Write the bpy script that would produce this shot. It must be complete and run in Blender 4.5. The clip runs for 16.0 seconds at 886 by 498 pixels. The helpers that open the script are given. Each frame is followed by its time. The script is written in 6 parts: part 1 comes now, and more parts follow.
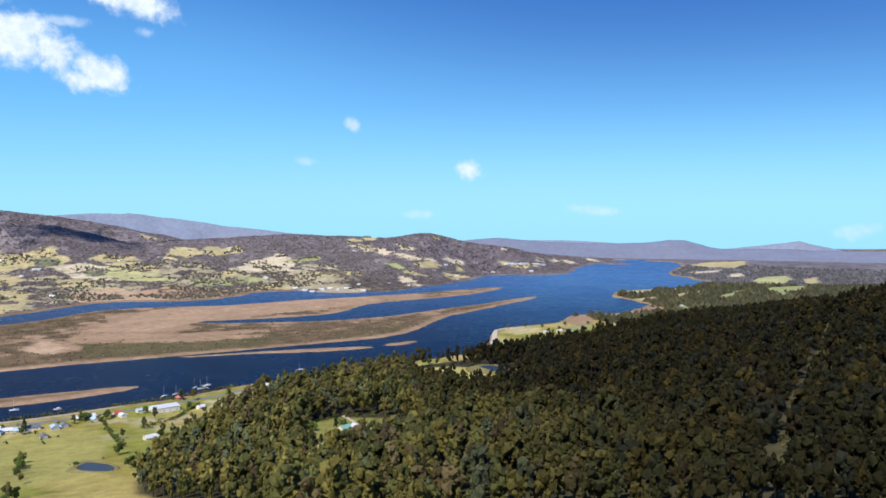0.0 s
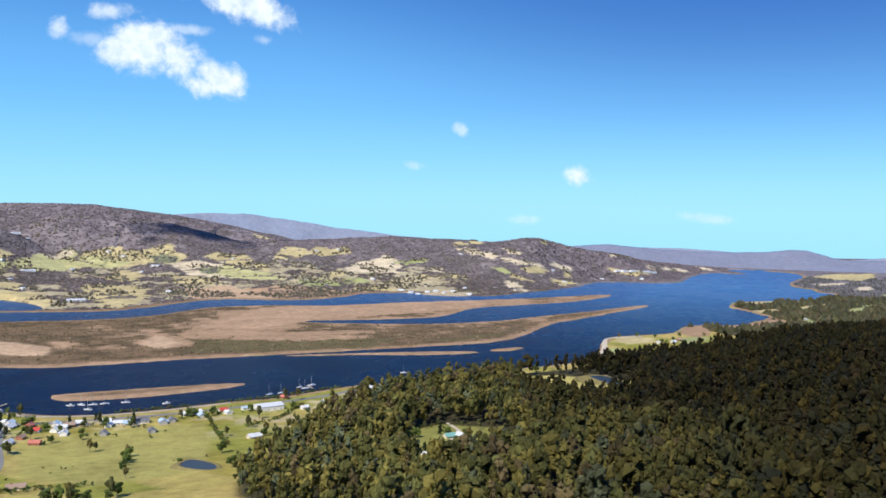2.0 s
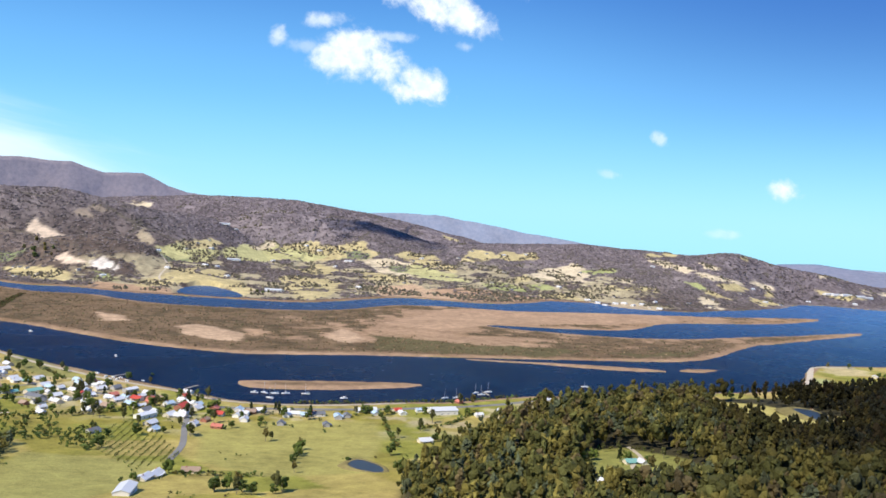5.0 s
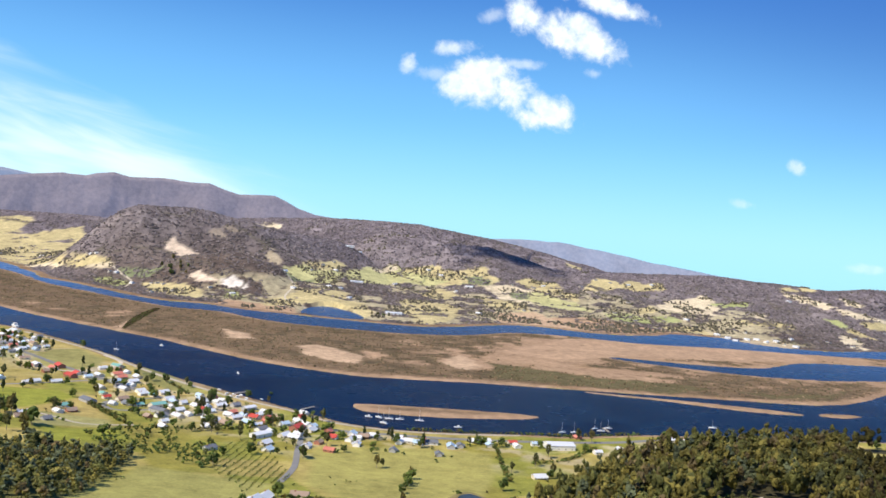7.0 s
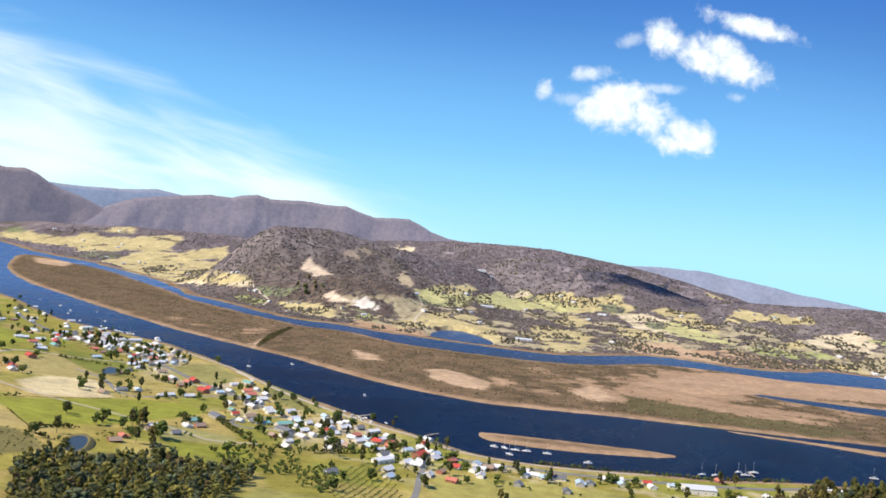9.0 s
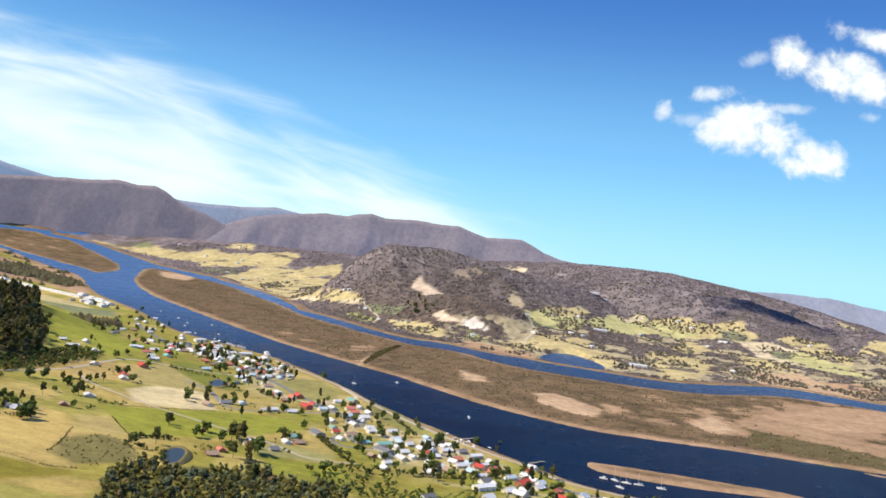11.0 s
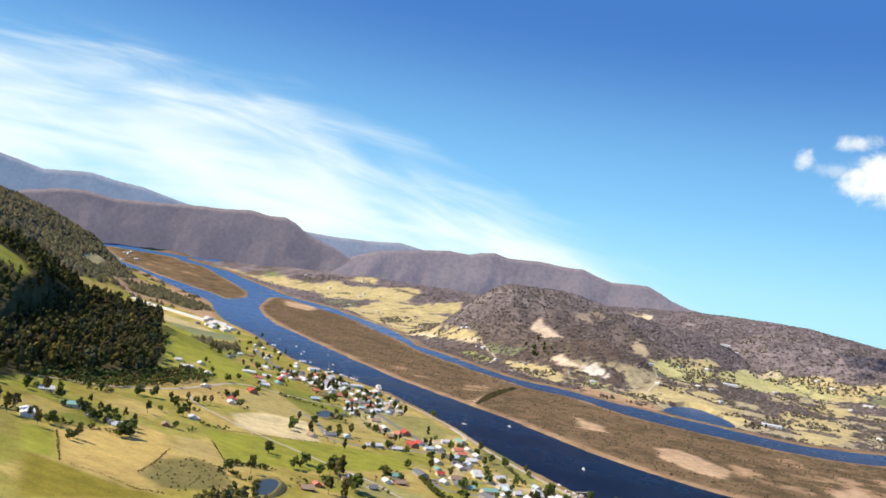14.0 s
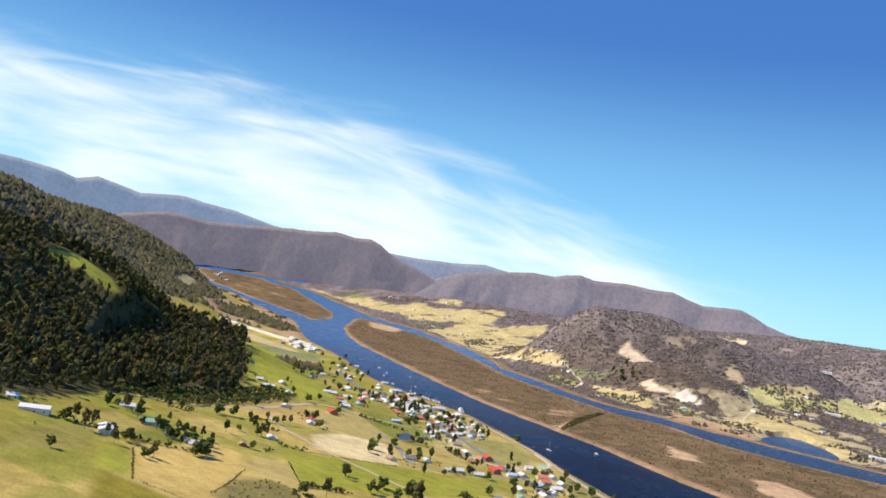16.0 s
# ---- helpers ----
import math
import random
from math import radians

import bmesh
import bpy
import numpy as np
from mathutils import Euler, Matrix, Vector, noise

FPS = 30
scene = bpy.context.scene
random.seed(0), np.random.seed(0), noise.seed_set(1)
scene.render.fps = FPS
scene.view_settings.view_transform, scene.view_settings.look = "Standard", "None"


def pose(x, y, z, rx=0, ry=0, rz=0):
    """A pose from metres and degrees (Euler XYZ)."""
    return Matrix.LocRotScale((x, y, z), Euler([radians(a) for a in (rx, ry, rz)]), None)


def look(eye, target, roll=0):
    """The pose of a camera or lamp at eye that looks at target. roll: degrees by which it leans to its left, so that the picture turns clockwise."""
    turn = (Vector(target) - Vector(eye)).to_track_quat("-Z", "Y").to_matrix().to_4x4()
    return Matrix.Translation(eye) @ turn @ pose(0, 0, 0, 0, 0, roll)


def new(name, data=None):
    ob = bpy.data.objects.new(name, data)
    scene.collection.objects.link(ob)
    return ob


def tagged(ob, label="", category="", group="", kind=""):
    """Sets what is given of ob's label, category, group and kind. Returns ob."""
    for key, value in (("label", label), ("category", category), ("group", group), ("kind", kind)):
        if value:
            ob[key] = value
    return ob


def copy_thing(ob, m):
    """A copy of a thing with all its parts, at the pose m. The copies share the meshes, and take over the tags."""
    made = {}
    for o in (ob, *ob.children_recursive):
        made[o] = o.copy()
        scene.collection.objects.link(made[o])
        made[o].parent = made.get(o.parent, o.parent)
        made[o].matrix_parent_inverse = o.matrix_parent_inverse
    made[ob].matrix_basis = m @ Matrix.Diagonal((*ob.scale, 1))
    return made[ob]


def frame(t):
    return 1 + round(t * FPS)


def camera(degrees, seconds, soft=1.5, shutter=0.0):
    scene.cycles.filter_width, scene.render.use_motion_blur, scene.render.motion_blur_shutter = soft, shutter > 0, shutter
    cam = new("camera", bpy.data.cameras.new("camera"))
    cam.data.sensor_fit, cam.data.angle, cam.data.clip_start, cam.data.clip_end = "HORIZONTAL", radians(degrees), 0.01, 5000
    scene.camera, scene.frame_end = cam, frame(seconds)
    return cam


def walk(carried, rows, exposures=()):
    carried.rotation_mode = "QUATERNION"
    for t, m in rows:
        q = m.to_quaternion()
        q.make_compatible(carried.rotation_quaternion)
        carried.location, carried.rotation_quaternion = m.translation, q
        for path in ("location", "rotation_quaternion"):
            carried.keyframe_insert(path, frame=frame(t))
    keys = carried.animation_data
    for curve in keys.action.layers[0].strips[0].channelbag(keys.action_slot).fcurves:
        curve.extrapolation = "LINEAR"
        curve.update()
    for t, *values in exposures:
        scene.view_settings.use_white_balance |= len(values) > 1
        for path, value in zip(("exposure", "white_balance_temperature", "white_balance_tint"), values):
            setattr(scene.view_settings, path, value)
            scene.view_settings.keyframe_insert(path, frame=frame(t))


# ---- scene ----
cam = camera(54.4, 16.0, soft=1.6)
PATH = [
    (0, pose(-34.6, -101.6, 237.7, 87.58, -0.15, -27.88)),
    (0.5, pose(-31.6, -92.2, 236.7, 87.68, -0.17, -26.10)),
    (1, pose(-28.8, -82.9, 235.7, 87.79, -0.49, -24.35)),
    (1.5, pose(-26.0, -74.0, 234.5, 87.84, -0.70, -22.62)),
    (2, pose(-23.0, -65.6, 233.2, 87.83, -1.04, -20.84)),
    (2.5, pose(-20.1, -57.5, 232.1, 87.77, -1.50, -19.01)),
    (3, pose(-17.2, -49.6, 231.3, 87.68, -2.01, -16.94)),
    (3.5, pose(-14.5, -41.9, 230.5, 87.57, -2.55, -14.76)),
    (4, pose(-11.7, -34.5, 229.8, 87.48, -3.01, -12.54)),
    (6.5, pose(-0.6, -8.1, 230.4, 88.56, -4.27, -2.00)),
    (7, pose(-0.0, 0.0, 230.0, 88.90, -4.72, -0.00)),
    (7.5, pose(0.5, 8.5, 229.5, 89.22, -5.08, 2.09)),
    (8, pose(0.8, 17.3, 228.8, 89.46, -5.29, 4.31)),
    (8.5, pose(1.2, 26.6, 228.1, 89.66, -5.51, 6.60)),
    (9, pose(1.6, 36.2, 227.4, 89.78, -5.69, 8.86)),
    (9.5, pose(2.0, 46.0, 226.6, 89.86, -5.79, 11.04)),
    (10, pose(2.3, 55.8, 225.7, 89.96, -5.90, 13.07)),
    (12.5, pose(-1.6, 103.7, 219.3, 91.33, -8.31, 20.43)),
    (13, pose(-3.2, 111.5, 218.4, 91.61, -8.79, 21.73)),
    (13.5, pose(-5.1, 119.0, 217.7, 91.84, -9.11, 23.17)),
    (14, pose(-7.2, 126.4, 216.8, 92.01, -9.30, 24.67)),
    (14.5, pose(-9.5, 133.6, 215.9, 92.16, -9.44, 26.16)),
    (15, pose(-11.8, 140.6, 215.1, 92.29, -9.48, 27.62)),
    (15.5, pose(-14.2, 147.5, 214.2, 92.42, -9.49, 29.05)),
    (16, pose(-16.5, 154.3, 213.5, 92.59, -9.56, 30.40)),
]
walk(cam, PATH, [(0, 0.03, 6150, 10), (4, 0.17, 6400, 10), (7, 0.23, 6600, 10), (12.5, 0.20, 7200, 10), (16, 0.20, 7350, 10)])

# ---- light ----
SUN_AZ, SUN_EL = 126.0, 48.0          # degrees to the left of +y, degrees up
world = bpy.data.worlds.new("sky")
scene.world = world
world.use_nodes = True
scene.view_settings.exposure = 0.0
sun_dir = Vector((-math.sin(radians(SUN_AZ)) * math.cos(radians(SUN_EL)), math.cos(radians(SUN_AZ)) * math.cos(radians(SUN_EL)), math.sin(radians(SUN_EL))))
sun_data = bpy.data.lights.new("sun", "SUN")
sun_data.energy, sun_data.angle, sun_data.color = 5.0, radians(0.5), (1.0, 0.90, 0.74)
sun = new("sun", sun_data)
sun.matrix_world = look(sun_dir * 1000, (0, 0, 0))


class Nodes:
    """Short names for building node trees."""

    def __init__(self, tree):
        self.t = tree
        tree.nodes.clear()

    def add(self, kind, ins=None, **props):
        n = self.t.nodes.new(kind)
        if "operation" in props:
            n.operation = props["operation"]
        if "use_clamp" in props:
            n.use_clamp = props["use_clamp"]
        if "interpolation_type" in props:
            n.interpolation_type = props["interpolation_type"]
        if "attribute_name" in props:
            n.attribute_name = props["attribute_name"]
        for k, v in (ins or {}).items():
            if isinstance(v, bpy.types.NodeSocket):
                self.t.links.new(v, n.inputs[k])
            else:
                n.inputs[k].default_value = v
        return n

    def math(self, op, a, b=0.0, c=None, clamp=False):
        ins = {0: a, 1: b}
        if c is not None:
            ins[2] = c
        return self.add("ShaderNodeMath", ins, operation=op, use_clamp=clamp).outputs[0]

    def vec(self, op, a, b):
        n = self.add("ShaderNodeVectorMath", {0: a, 1: b}, operation=op)
        return n.outputs["Value"] if op == "DOT_PRODUCT" else n.outputs["Vector"]

    def noise(self, vec, scale, detail=3.0, rough=0.5, dist=0.0):
        return self.add("ShaderNodeTexNoise", {"Vector": vec, "Scale": scale, "Detail": detail, "Roughness": rough, "Distortion": dist}).outputs["Fac"]

    def ramp(self, fac, lo, hi, a=0.0, b=1.0):
        return self.add("ShaderNodeMapRange", {"Value": fac, "From Min": lo, "From Max": hi, "To Min": a, "To Max": b}, interpolation_type="SMOOTHSTEP").outputs["Result"]

    def mix(self, fac, a, b, blend="MIX"):
        n = self.t.nodes.new("ShaderNodeMix")
        n.data_type, n.blend_type = "RGBA", blend
        for i, v in ((0, fac), (6, a), (7, b)):
            if isinstance(v, bpy.types.NodeSocket):
                self.t.links.new(v, n.inputs[i])
            else:
                n.inputs[i].default_value = v if i == 0 else (*v, 1.0)[:4]
        return n.outputs[2]


def way(az, el):
    """The unit vector at az degrees to the left of +y and el degrees up."""
    a, e = radians(az), radians(el)
    return (-math.sin(a) * math.cos(e), math.cos(a) * math.cos(e), math.sin(e))


def make_sky():
    n = Nodes(world.node_tree)
    direc = n.add("ShaderNodeTexCoord").outputs["Generated"]
    sky = n.add("ShaderNodeTexSky")
    sky.sky_type, sky.sun_disc, sky.sun_elevation, sky.sun_rotation = "NISHITA", False, radians(SUN_EL), radians(-SUN_AZ)
    sky.air_density, sky.dust_density, sky.ozone_density = 1.0, 0.3, 2.5
    sky = sky.outputs["Color"]
    sep = n.add("ShaderNodeSeparateXYZ", {0: direc})
    up = sep.outputs["Z"]
    clear = n.mix(n.ramp(up, -0.02, 0.14), (3.6, 8.4, 11.0), (1.8, 5.7, 10.5))
    clear = n.mix(n.ramp(up, 0.08, 0.32), clear, (0.32, 1.8, 6.2))
    clear = n.mix(n.ramp(up, 0.34, 0.9), clear, (0.25, 1.3, 4.6))
    away = n.ramp(n.vec("DOT_PRODUCT", direc, way(SUN_AZ - 180, 20)), 0.72, 1.0)
    clear = n.mix(n.math("MULTIPLY", away, n.ramp(up, 0.03, 0.28, 0.0, 0.85)), clear, (0.22, 1.35, 5.2))
    sky = n.mix(0.85, sky, clear)
    # cumulus: a few puffs with billowed edges
    puff = n.noise(direc, 26.0, 6.0, 0.62, 0.5)
    fine = n.noise(direc, 90.0, 4.0, 0.6)
    edge = n.math("ADD", n.math("MULTIPLY", n.math("SUBTRACT", puff, 0.5), 1.0), n.math("MULTIPLY", n.math("SUBTRACT", fine, 0.5), 0.35))
    cover = None
    for az, el, wide, high, tilt, dense in CUMULUS:
        c = Vector(way(az, el))
        right = Vector((c.y, -c.x, 0)).normalized()
        upv = right.cross(c)
        a = radians(tilt)
        u, v = right * math.cos(a) + upv * math.sin(a), upv * math.cos(a) - right * math.sin(a)
        du = n.math("DIVIDE", n.vec("DOT_PRODUCT", direc, tuple(u)), radians(wide * 1.12))
        dv = n.math("DIVIDE", n.vec("DOT_PRODUCT", direc, tuple(v)), radians(high * 1.2))
        front = n.math("GREATER_THAN", n.vec("DOT_PRODUCT", direc, tuple(c)), 0.5)
        d = n.math("SQRT", n.math("ADD", n.math("POWER", du, 2.0), n.math("POWER", dv, 2.0)))
        m = n.math("ADD", n.math("SUBTRACT", 1.0, d), n.math("MULTIPLY", edge, 1.9))
        m = n.math("MULTIPLY", n.math("MULTIPLY", n.ramp(m, -0.12, 0.80), front), dense)
        cover = m if cover is None else n.math("MAXIMUM", cover, m)
    # cirrus: a fan of long wisps that thins out to one side
    az = n.math("MULTIPLY", n.math("ARCTAN2", n.math("MULTIPLY", sep.outputs["X"], -1.0), sep.outputs["Y"]), 57.2958)
    el = n.math("MULTIPLY", n.math("ARCSINE", up), 57.2958)
    top = n.ramp(az, 2.0, 42.0, 1.6, 10.8)
    across = n.math("SUBTRACT", top, el)
    bow = n.math("SUBTRACT", el, n.math("MULTIPLY", top, 0.55))
    wave = n.noise(n.add("ShaderNodeCombineXYZ", {0: n.math("MULTIPLY", az, 0.05), 1: n.math("MULTIPLY", bow, 0.16)}).outputs[0], 1.6, 3.0, 0.5, 0.3)
    thread = n.noise(n.add("ShaderNodeCombineXYZ", {0: n.math("MULTIPLY", az, 0.09), 1: n.math("MULTIPLY", bow, 0.55)}).outputs[0], 1.1, 5.0, 0.55, 0.6)
    veil = n.math("ADD", n.math("MULTIPLY", wave, 0.85), n.math("MULTIPLY", thread, 0.42))
    edge_up = n.ramp(n.math("ADD", across, n.math("MULTIPLY", n.math("SUBTRACT", thread, 0.5), 5.0)), -1.2, 3.2)
    span = n.math("MULTIPLY", n.ramp(az, 3.0, 22.0), n.ramp(az, 110.0, 70.0))
    low = n.ramp(el, -1.0, 2.5, 0.75, 1.0)
    cirrus = n.math("MULTIPLY", n.math("MULTIPLY", n.ramp(veil, 0.36, 0.84), edge_up), n.math("MULTIPLY", n.math("MULTIPLY", span, low), 0.80))
    sky = n.mix(cirrus, sky, (9.0, 10.2, 10.6))
    shade = n.mix(n.ramp(fine, 0.3, 0.7), (7.5, 8.7, 9.7), (9.5, 10.1, 10.5))
    sky = n.mix(cover, sky, shade)
    bg = n.add("ShaderNodeBackground", {"Color": sky, "Strength": 0.1})
    n.add("ShaderNodeOutputWorld", {"Surface": bg.outputs[0]})


# degrees left, degrees up, half width, half height, tilt, density
CUMULUS = [
    (-1.64, 10.04, 2.06, 1.43, -9, 1), (-3.75, 9.47, 1.8, 1.27, -29, 1), (-6.06, 8.53, 2.32, 0.9, -24, 1), (-5.18, 8.0, 1.27, 0.67, -14, 1), (-2.03, 10.79, 2.17, 0.82, 1, 1), (-0.35, 9.76, 1.35, 0.97, -4, 0.9),
    (3.24, 10.9, 0.75, 0.56, 40, 0.7), (0.41, 12.04, 1.5, 0.45, 6, 0.7), (1.46, 10.34, 1.05, 0.45, -4, 0.35), (-4.07, 11.33, 1.35, 0.34, 1, 0.5), (-4.44, 14.4, 1.5, 0.9, -34, 1), (-6.38, 13.39, 1.95, 0.97, -29, 1),
    (-8.83, 12.74, 1.72, 0.9, -19, 1), (-7.69, 13.98, 1.65, 0.67, -19, 1), (-9.13, 15.45, 3.0, 0.56, -16, 1), (-2.1, 14.25, 0.45, 0.82, -74, 0.4), (-8.98, 11.05, 0.6, 0.34, -4, 0.35),
    (-29.78, 2.86, 0.97, 0.6, -25, 0.95), (-21.91, 5.7, 0.56, 0.38, -40, 0.55), (-18.85, 3.35, 0.75, 0.3, -8, 0.35), (-37.83, 0.19, 1.69, 0.34, -5, 0.35), (-26.45, -0.09, 1.12, 0.26, 0, 0.28), (-53.79, -1.06, 1.31, 0.45, 5, 0.35),
]
make_sky()


# ---- materials ----
def material(name, build):
    m = bpy.data.materials.new(name)
    m.use_nodes = True
    n = Nodes(m.node_tree)
    bsdf = n.add("ShaderNodeBsdfPrincipled")
    shader = build(n, bsdf) or bsdf.outputs[0]
    n.add("ShaderNodeOutputMaterial", {"Surface": shader})
    return m


def put(n, bsdf, color=None, rough=0.8, bump=None, strength=0.3, distance=1.0, spec=0.3, metal=0.0):
    for key, v in (("Base Color", color), ("Roughness", rough), ("Specular IOR Level", spec), ("Metallic", metal)):
        if isinstance(v, bpy.types.NodeSocket):
            n.t.links.new(v, bsdf.inputs[key])
        elif v is not None:
            bsdf.inputs[key].default_value = (*v, 1.0)[:4] if key == "Base Color" else v
    if bump is not None:
        b = n.add("ShaderNodeBump", {"Height": bump, "Strength": strength, "Distance": distance})
        n.t.links.new(b.outputs[0], bsdf.inputs["Normal"])


def plain(name, color, rough=0.6, vary=0.18, scale=1.5, metal=0.0, spec=0.3):
    def build(n, bsdf):
        obj = n.add("ShaderNodeTexCoord").outputs["Object"]
        rnd = n.add("ShaderNodeObjectInfo").outputs["Random"]
        a = n.noise(obj, scale, 4.0, 0.6)
        b = n.noise(obj, scale * 9.0, 2.0, 0.5)
        f = n.math("ADD", n.math("MULTIPLY", n.math("SUBTRACT", a, 0.5), vary * 2.2), n.math("MULTIPLY", n.math("SUBTRACT", b, 0.5), vary))
        f = n.math("ADD", n.math("ADD", f, 1.0), n.math("MULTIPLY", n.math("SUBTRACT", rnd, 0.5), vary))
        g = n.add("ShaderNodeCombineXYZ", {0: f, 1: f, 2: f}).outputs[0]
        put(n, bsdf, n.mix(1.0, color, g, "MULTIPLY"), rough, b, 0.15, 0.05, spec, metal)
    return material(name, build)


def build_ground(n, bsdf):
    pos = n.add("ShaderNodeNewGeometry").outputs["Position"]
    cover = n.add("ShaderNodeAttribute", attribute_name="cover").outputs["Color"]
    a, b, c = n.noise(pos, 0.012, 5.0, 0.6), n.noise(pos, 0.07, 4.0, 0.6), n.noise(pos, 0.4, 3.0, 0.6)
    f = n.math("ADD", n.math("MULTIPLY", a, 0.5), n.math("ADD", n.math("MULTIPLY", b, 0.55), n.math("MULTIPLY", c, 0.45)))
    f = n.math("ADD", n.math("MULTIPLY", n.math("SUBTRACT", f, 0.75), 1.7), 1.0)
    g = n.add("ShaderNodeCombineXYZ", {0: f, 1: f, 2: f}).outputs[0]
    put(n, bsdf, n.mix(1.0, cover, g, "MULTIPLY"), 0.95, n.math("ADD", b, c), 0.5, 1.2, 0.1)


def build_water(n, bsdf):
    pos = n.add("ShaderNodeNewGeometry").outputs["Position"]
    m = n.add("ShaderNodeMapping", {"Vector": pos, "Rotation": (0, 0, radians(40)), "Scale": (1.0, 0.4, 1.0)}).outputs[0]
    w = n.noise(m, 0.35, 4.0, 0.6)
    gust = n.noise(pos, 0.006, 4.0, 0.6)
    col = n.mix(gust, (0.001, 0.006, 0.027), (0.002, 0.010, 0.042))
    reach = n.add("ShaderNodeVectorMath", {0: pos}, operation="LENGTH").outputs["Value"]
    col = n.mix(n.ramp(reach, 1150.0, 3300.0), col, (0.055, 0.145, 0.33))  # far water: grazing sky reflection put into the base colour
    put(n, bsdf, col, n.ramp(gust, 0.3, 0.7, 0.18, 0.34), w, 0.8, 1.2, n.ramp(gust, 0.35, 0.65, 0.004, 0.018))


def build_leaf(n, bsdf):
    pos = n.add("ShaderNodeNewGeometry")
    tint = n.add("ShaderNodeAttribute", attribute_name="tint").outputs["Color"]
    rnd = pos.outputs["Random Per Island"]
    orn = n.add("ShaderNodeObjectInfo").outputs["Random"]
    a = n.noise(pos.outputs["Position"], 0.7, 5.0, 0.7)
    f = n.math("ADD", n.math("ADD", n.math("MULTIPLY", n.math("SUBTRACT", a, 0.25), 1.3), n.math("MULTIPLY", rnd, 0.75)), n.math("ADD", n.math("MULTIPLY", orn, 0.2), 0.1))
    g = n.add("ShaderNodeCombineXYZ", {0: f, 1: f, 2: f}).outputs[0]
    col = n.mix(1.0, tint, g, "MULTIPLY")
    put(n, bsdf, col, 0.75, a, 0.9, 1.5, 0.15)
    through_leaf = n.add("ShaderNodeBsdfTranslucent", {"Color": col})
    mixed = n.add("ShaderNodeMixShader", {0: 0.32})
    n.t.links.new(bsdf.outputs[0], mixed.inputs[1])
    n.t.links.new(through_leaf.outputs[0], mixed.inputs[2])
    return mixed.outputs[0]


def build_bark(n, bsdf):
    pos = n.add("ShaderNodeNewGeometry").outputs["Position"]
    a = n.noise(pos, 2.0, 4.0, 0.6)
    put(n, bsdf, n.mix(a, (0.10, 0.08, 0.06), (0.34, 0.30, 0.25)), 0.9, a, 0.5, 0.1, 0.2)


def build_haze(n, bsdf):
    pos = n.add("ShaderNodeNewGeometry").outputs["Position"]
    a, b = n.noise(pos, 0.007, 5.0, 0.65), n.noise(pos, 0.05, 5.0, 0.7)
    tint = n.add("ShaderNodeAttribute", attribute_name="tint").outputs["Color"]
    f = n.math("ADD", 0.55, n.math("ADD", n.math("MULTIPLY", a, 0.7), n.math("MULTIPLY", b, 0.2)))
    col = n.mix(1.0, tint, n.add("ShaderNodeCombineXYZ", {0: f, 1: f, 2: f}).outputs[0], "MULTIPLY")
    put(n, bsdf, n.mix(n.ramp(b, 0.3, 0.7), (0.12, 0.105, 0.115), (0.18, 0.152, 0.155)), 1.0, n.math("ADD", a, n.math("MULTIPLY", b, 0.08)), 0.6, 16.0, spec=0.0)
    # the air's haze is put in as a faint tinted glow of the slopes
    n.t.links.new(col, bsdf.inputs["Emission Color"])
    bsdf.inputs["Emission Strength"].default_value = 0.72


GROUND = material("ground_cover", build_ground)
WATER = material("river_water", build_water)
LEAF = material("foliage", build_leaf)
BARK = material("bark", build_bark)
HAZE = material("hazy_distance", build_haze)


# ---- the lie of the land ----
EYE_X, EYE_Y, EYE_Z = 0.0, 50.0, 225.0
NEAR_BANK_UP = [(-7600, 7400), (-6900, 6700), (-6584, 6345), (-4784, 4771), (-3764, 3906), (-3365, 3637), (-2969, 3328), (-2568, 3010), (-2296, 2809), (-2174, 2735), (-1989, 2549), (-1754, 2298), (-1602, 2140), (-1440, 2020), (-1330, 1934), (-1058, 1690), (-935, 1618), (-811, 1560), (-720, 1515), (-560, 1385), (-474, 1301), (-390, 1222), (-286, 1137), (-163, 1046), (-96, 997), (-31, 985)]
NEAR_BANK_DOWN = [(34, 992), (103, 1010), (174, 1021), (257, 1060), (339, 1080), (507, 1122), (645, 1150), (735, 1195), (780, 1260), (851, 1360), (920, 1410), (1066, 1430), (1169, 1525), (1296, 1512), (1460, 1600), (1500, 1670), (1523, 1752), (1540, 1830), (1600, 1900), (1690, 1965), (1940, 1960), (2100, 2060), (2190, 2110), (2200, 2200), (2270, 2295), (2276, 2379), (2402, 2551), (2716, 2810), (2901, 3049), (2870, 3180), (2920, 3290)]
FAR_BANK = [(2890, 3310), (2720, 3290), (2640, 3060), (2546, 3023), (2511, 3119), (2367, 3035), (2198, 2892), (2053, 2727), (1930, 2638), (1829, 2640), (1720, 2705), (1592, 2657), (1473, 2532), (1300, 2417), (1141, 2330), (1038, 2270), (922, 2272), (844, 2320), (814, 2390), (756, 2407), (666, 2399), (600, 2330), (500, 2260), (386, 2250), (333, 2280), (260, 2300), (184, 2270), (107, 2190), (36, 2120), (-32, 2070), (-98, 2060), (-165, 2070), (-233, 2080), (-301, 2090), (-371, 2110), (-442, 2120), (-519, 2150), (-601, 2190), (-671, 2185), (-761, 2222), (-883, 2323), (-1029, 2453), (-1169, 2547), (-1260, 2690), (-1360, 2800), (-1442, 2924), (-1700, 3200), (-1874, 3348), (-2160, 3618), (-2381, 3754), (-2664, 3957), (-3088, 4379), (-3568, 4837), (-4523, 5773), (-5338, 6400), (-6774, 7631), (-7400, 7900)]
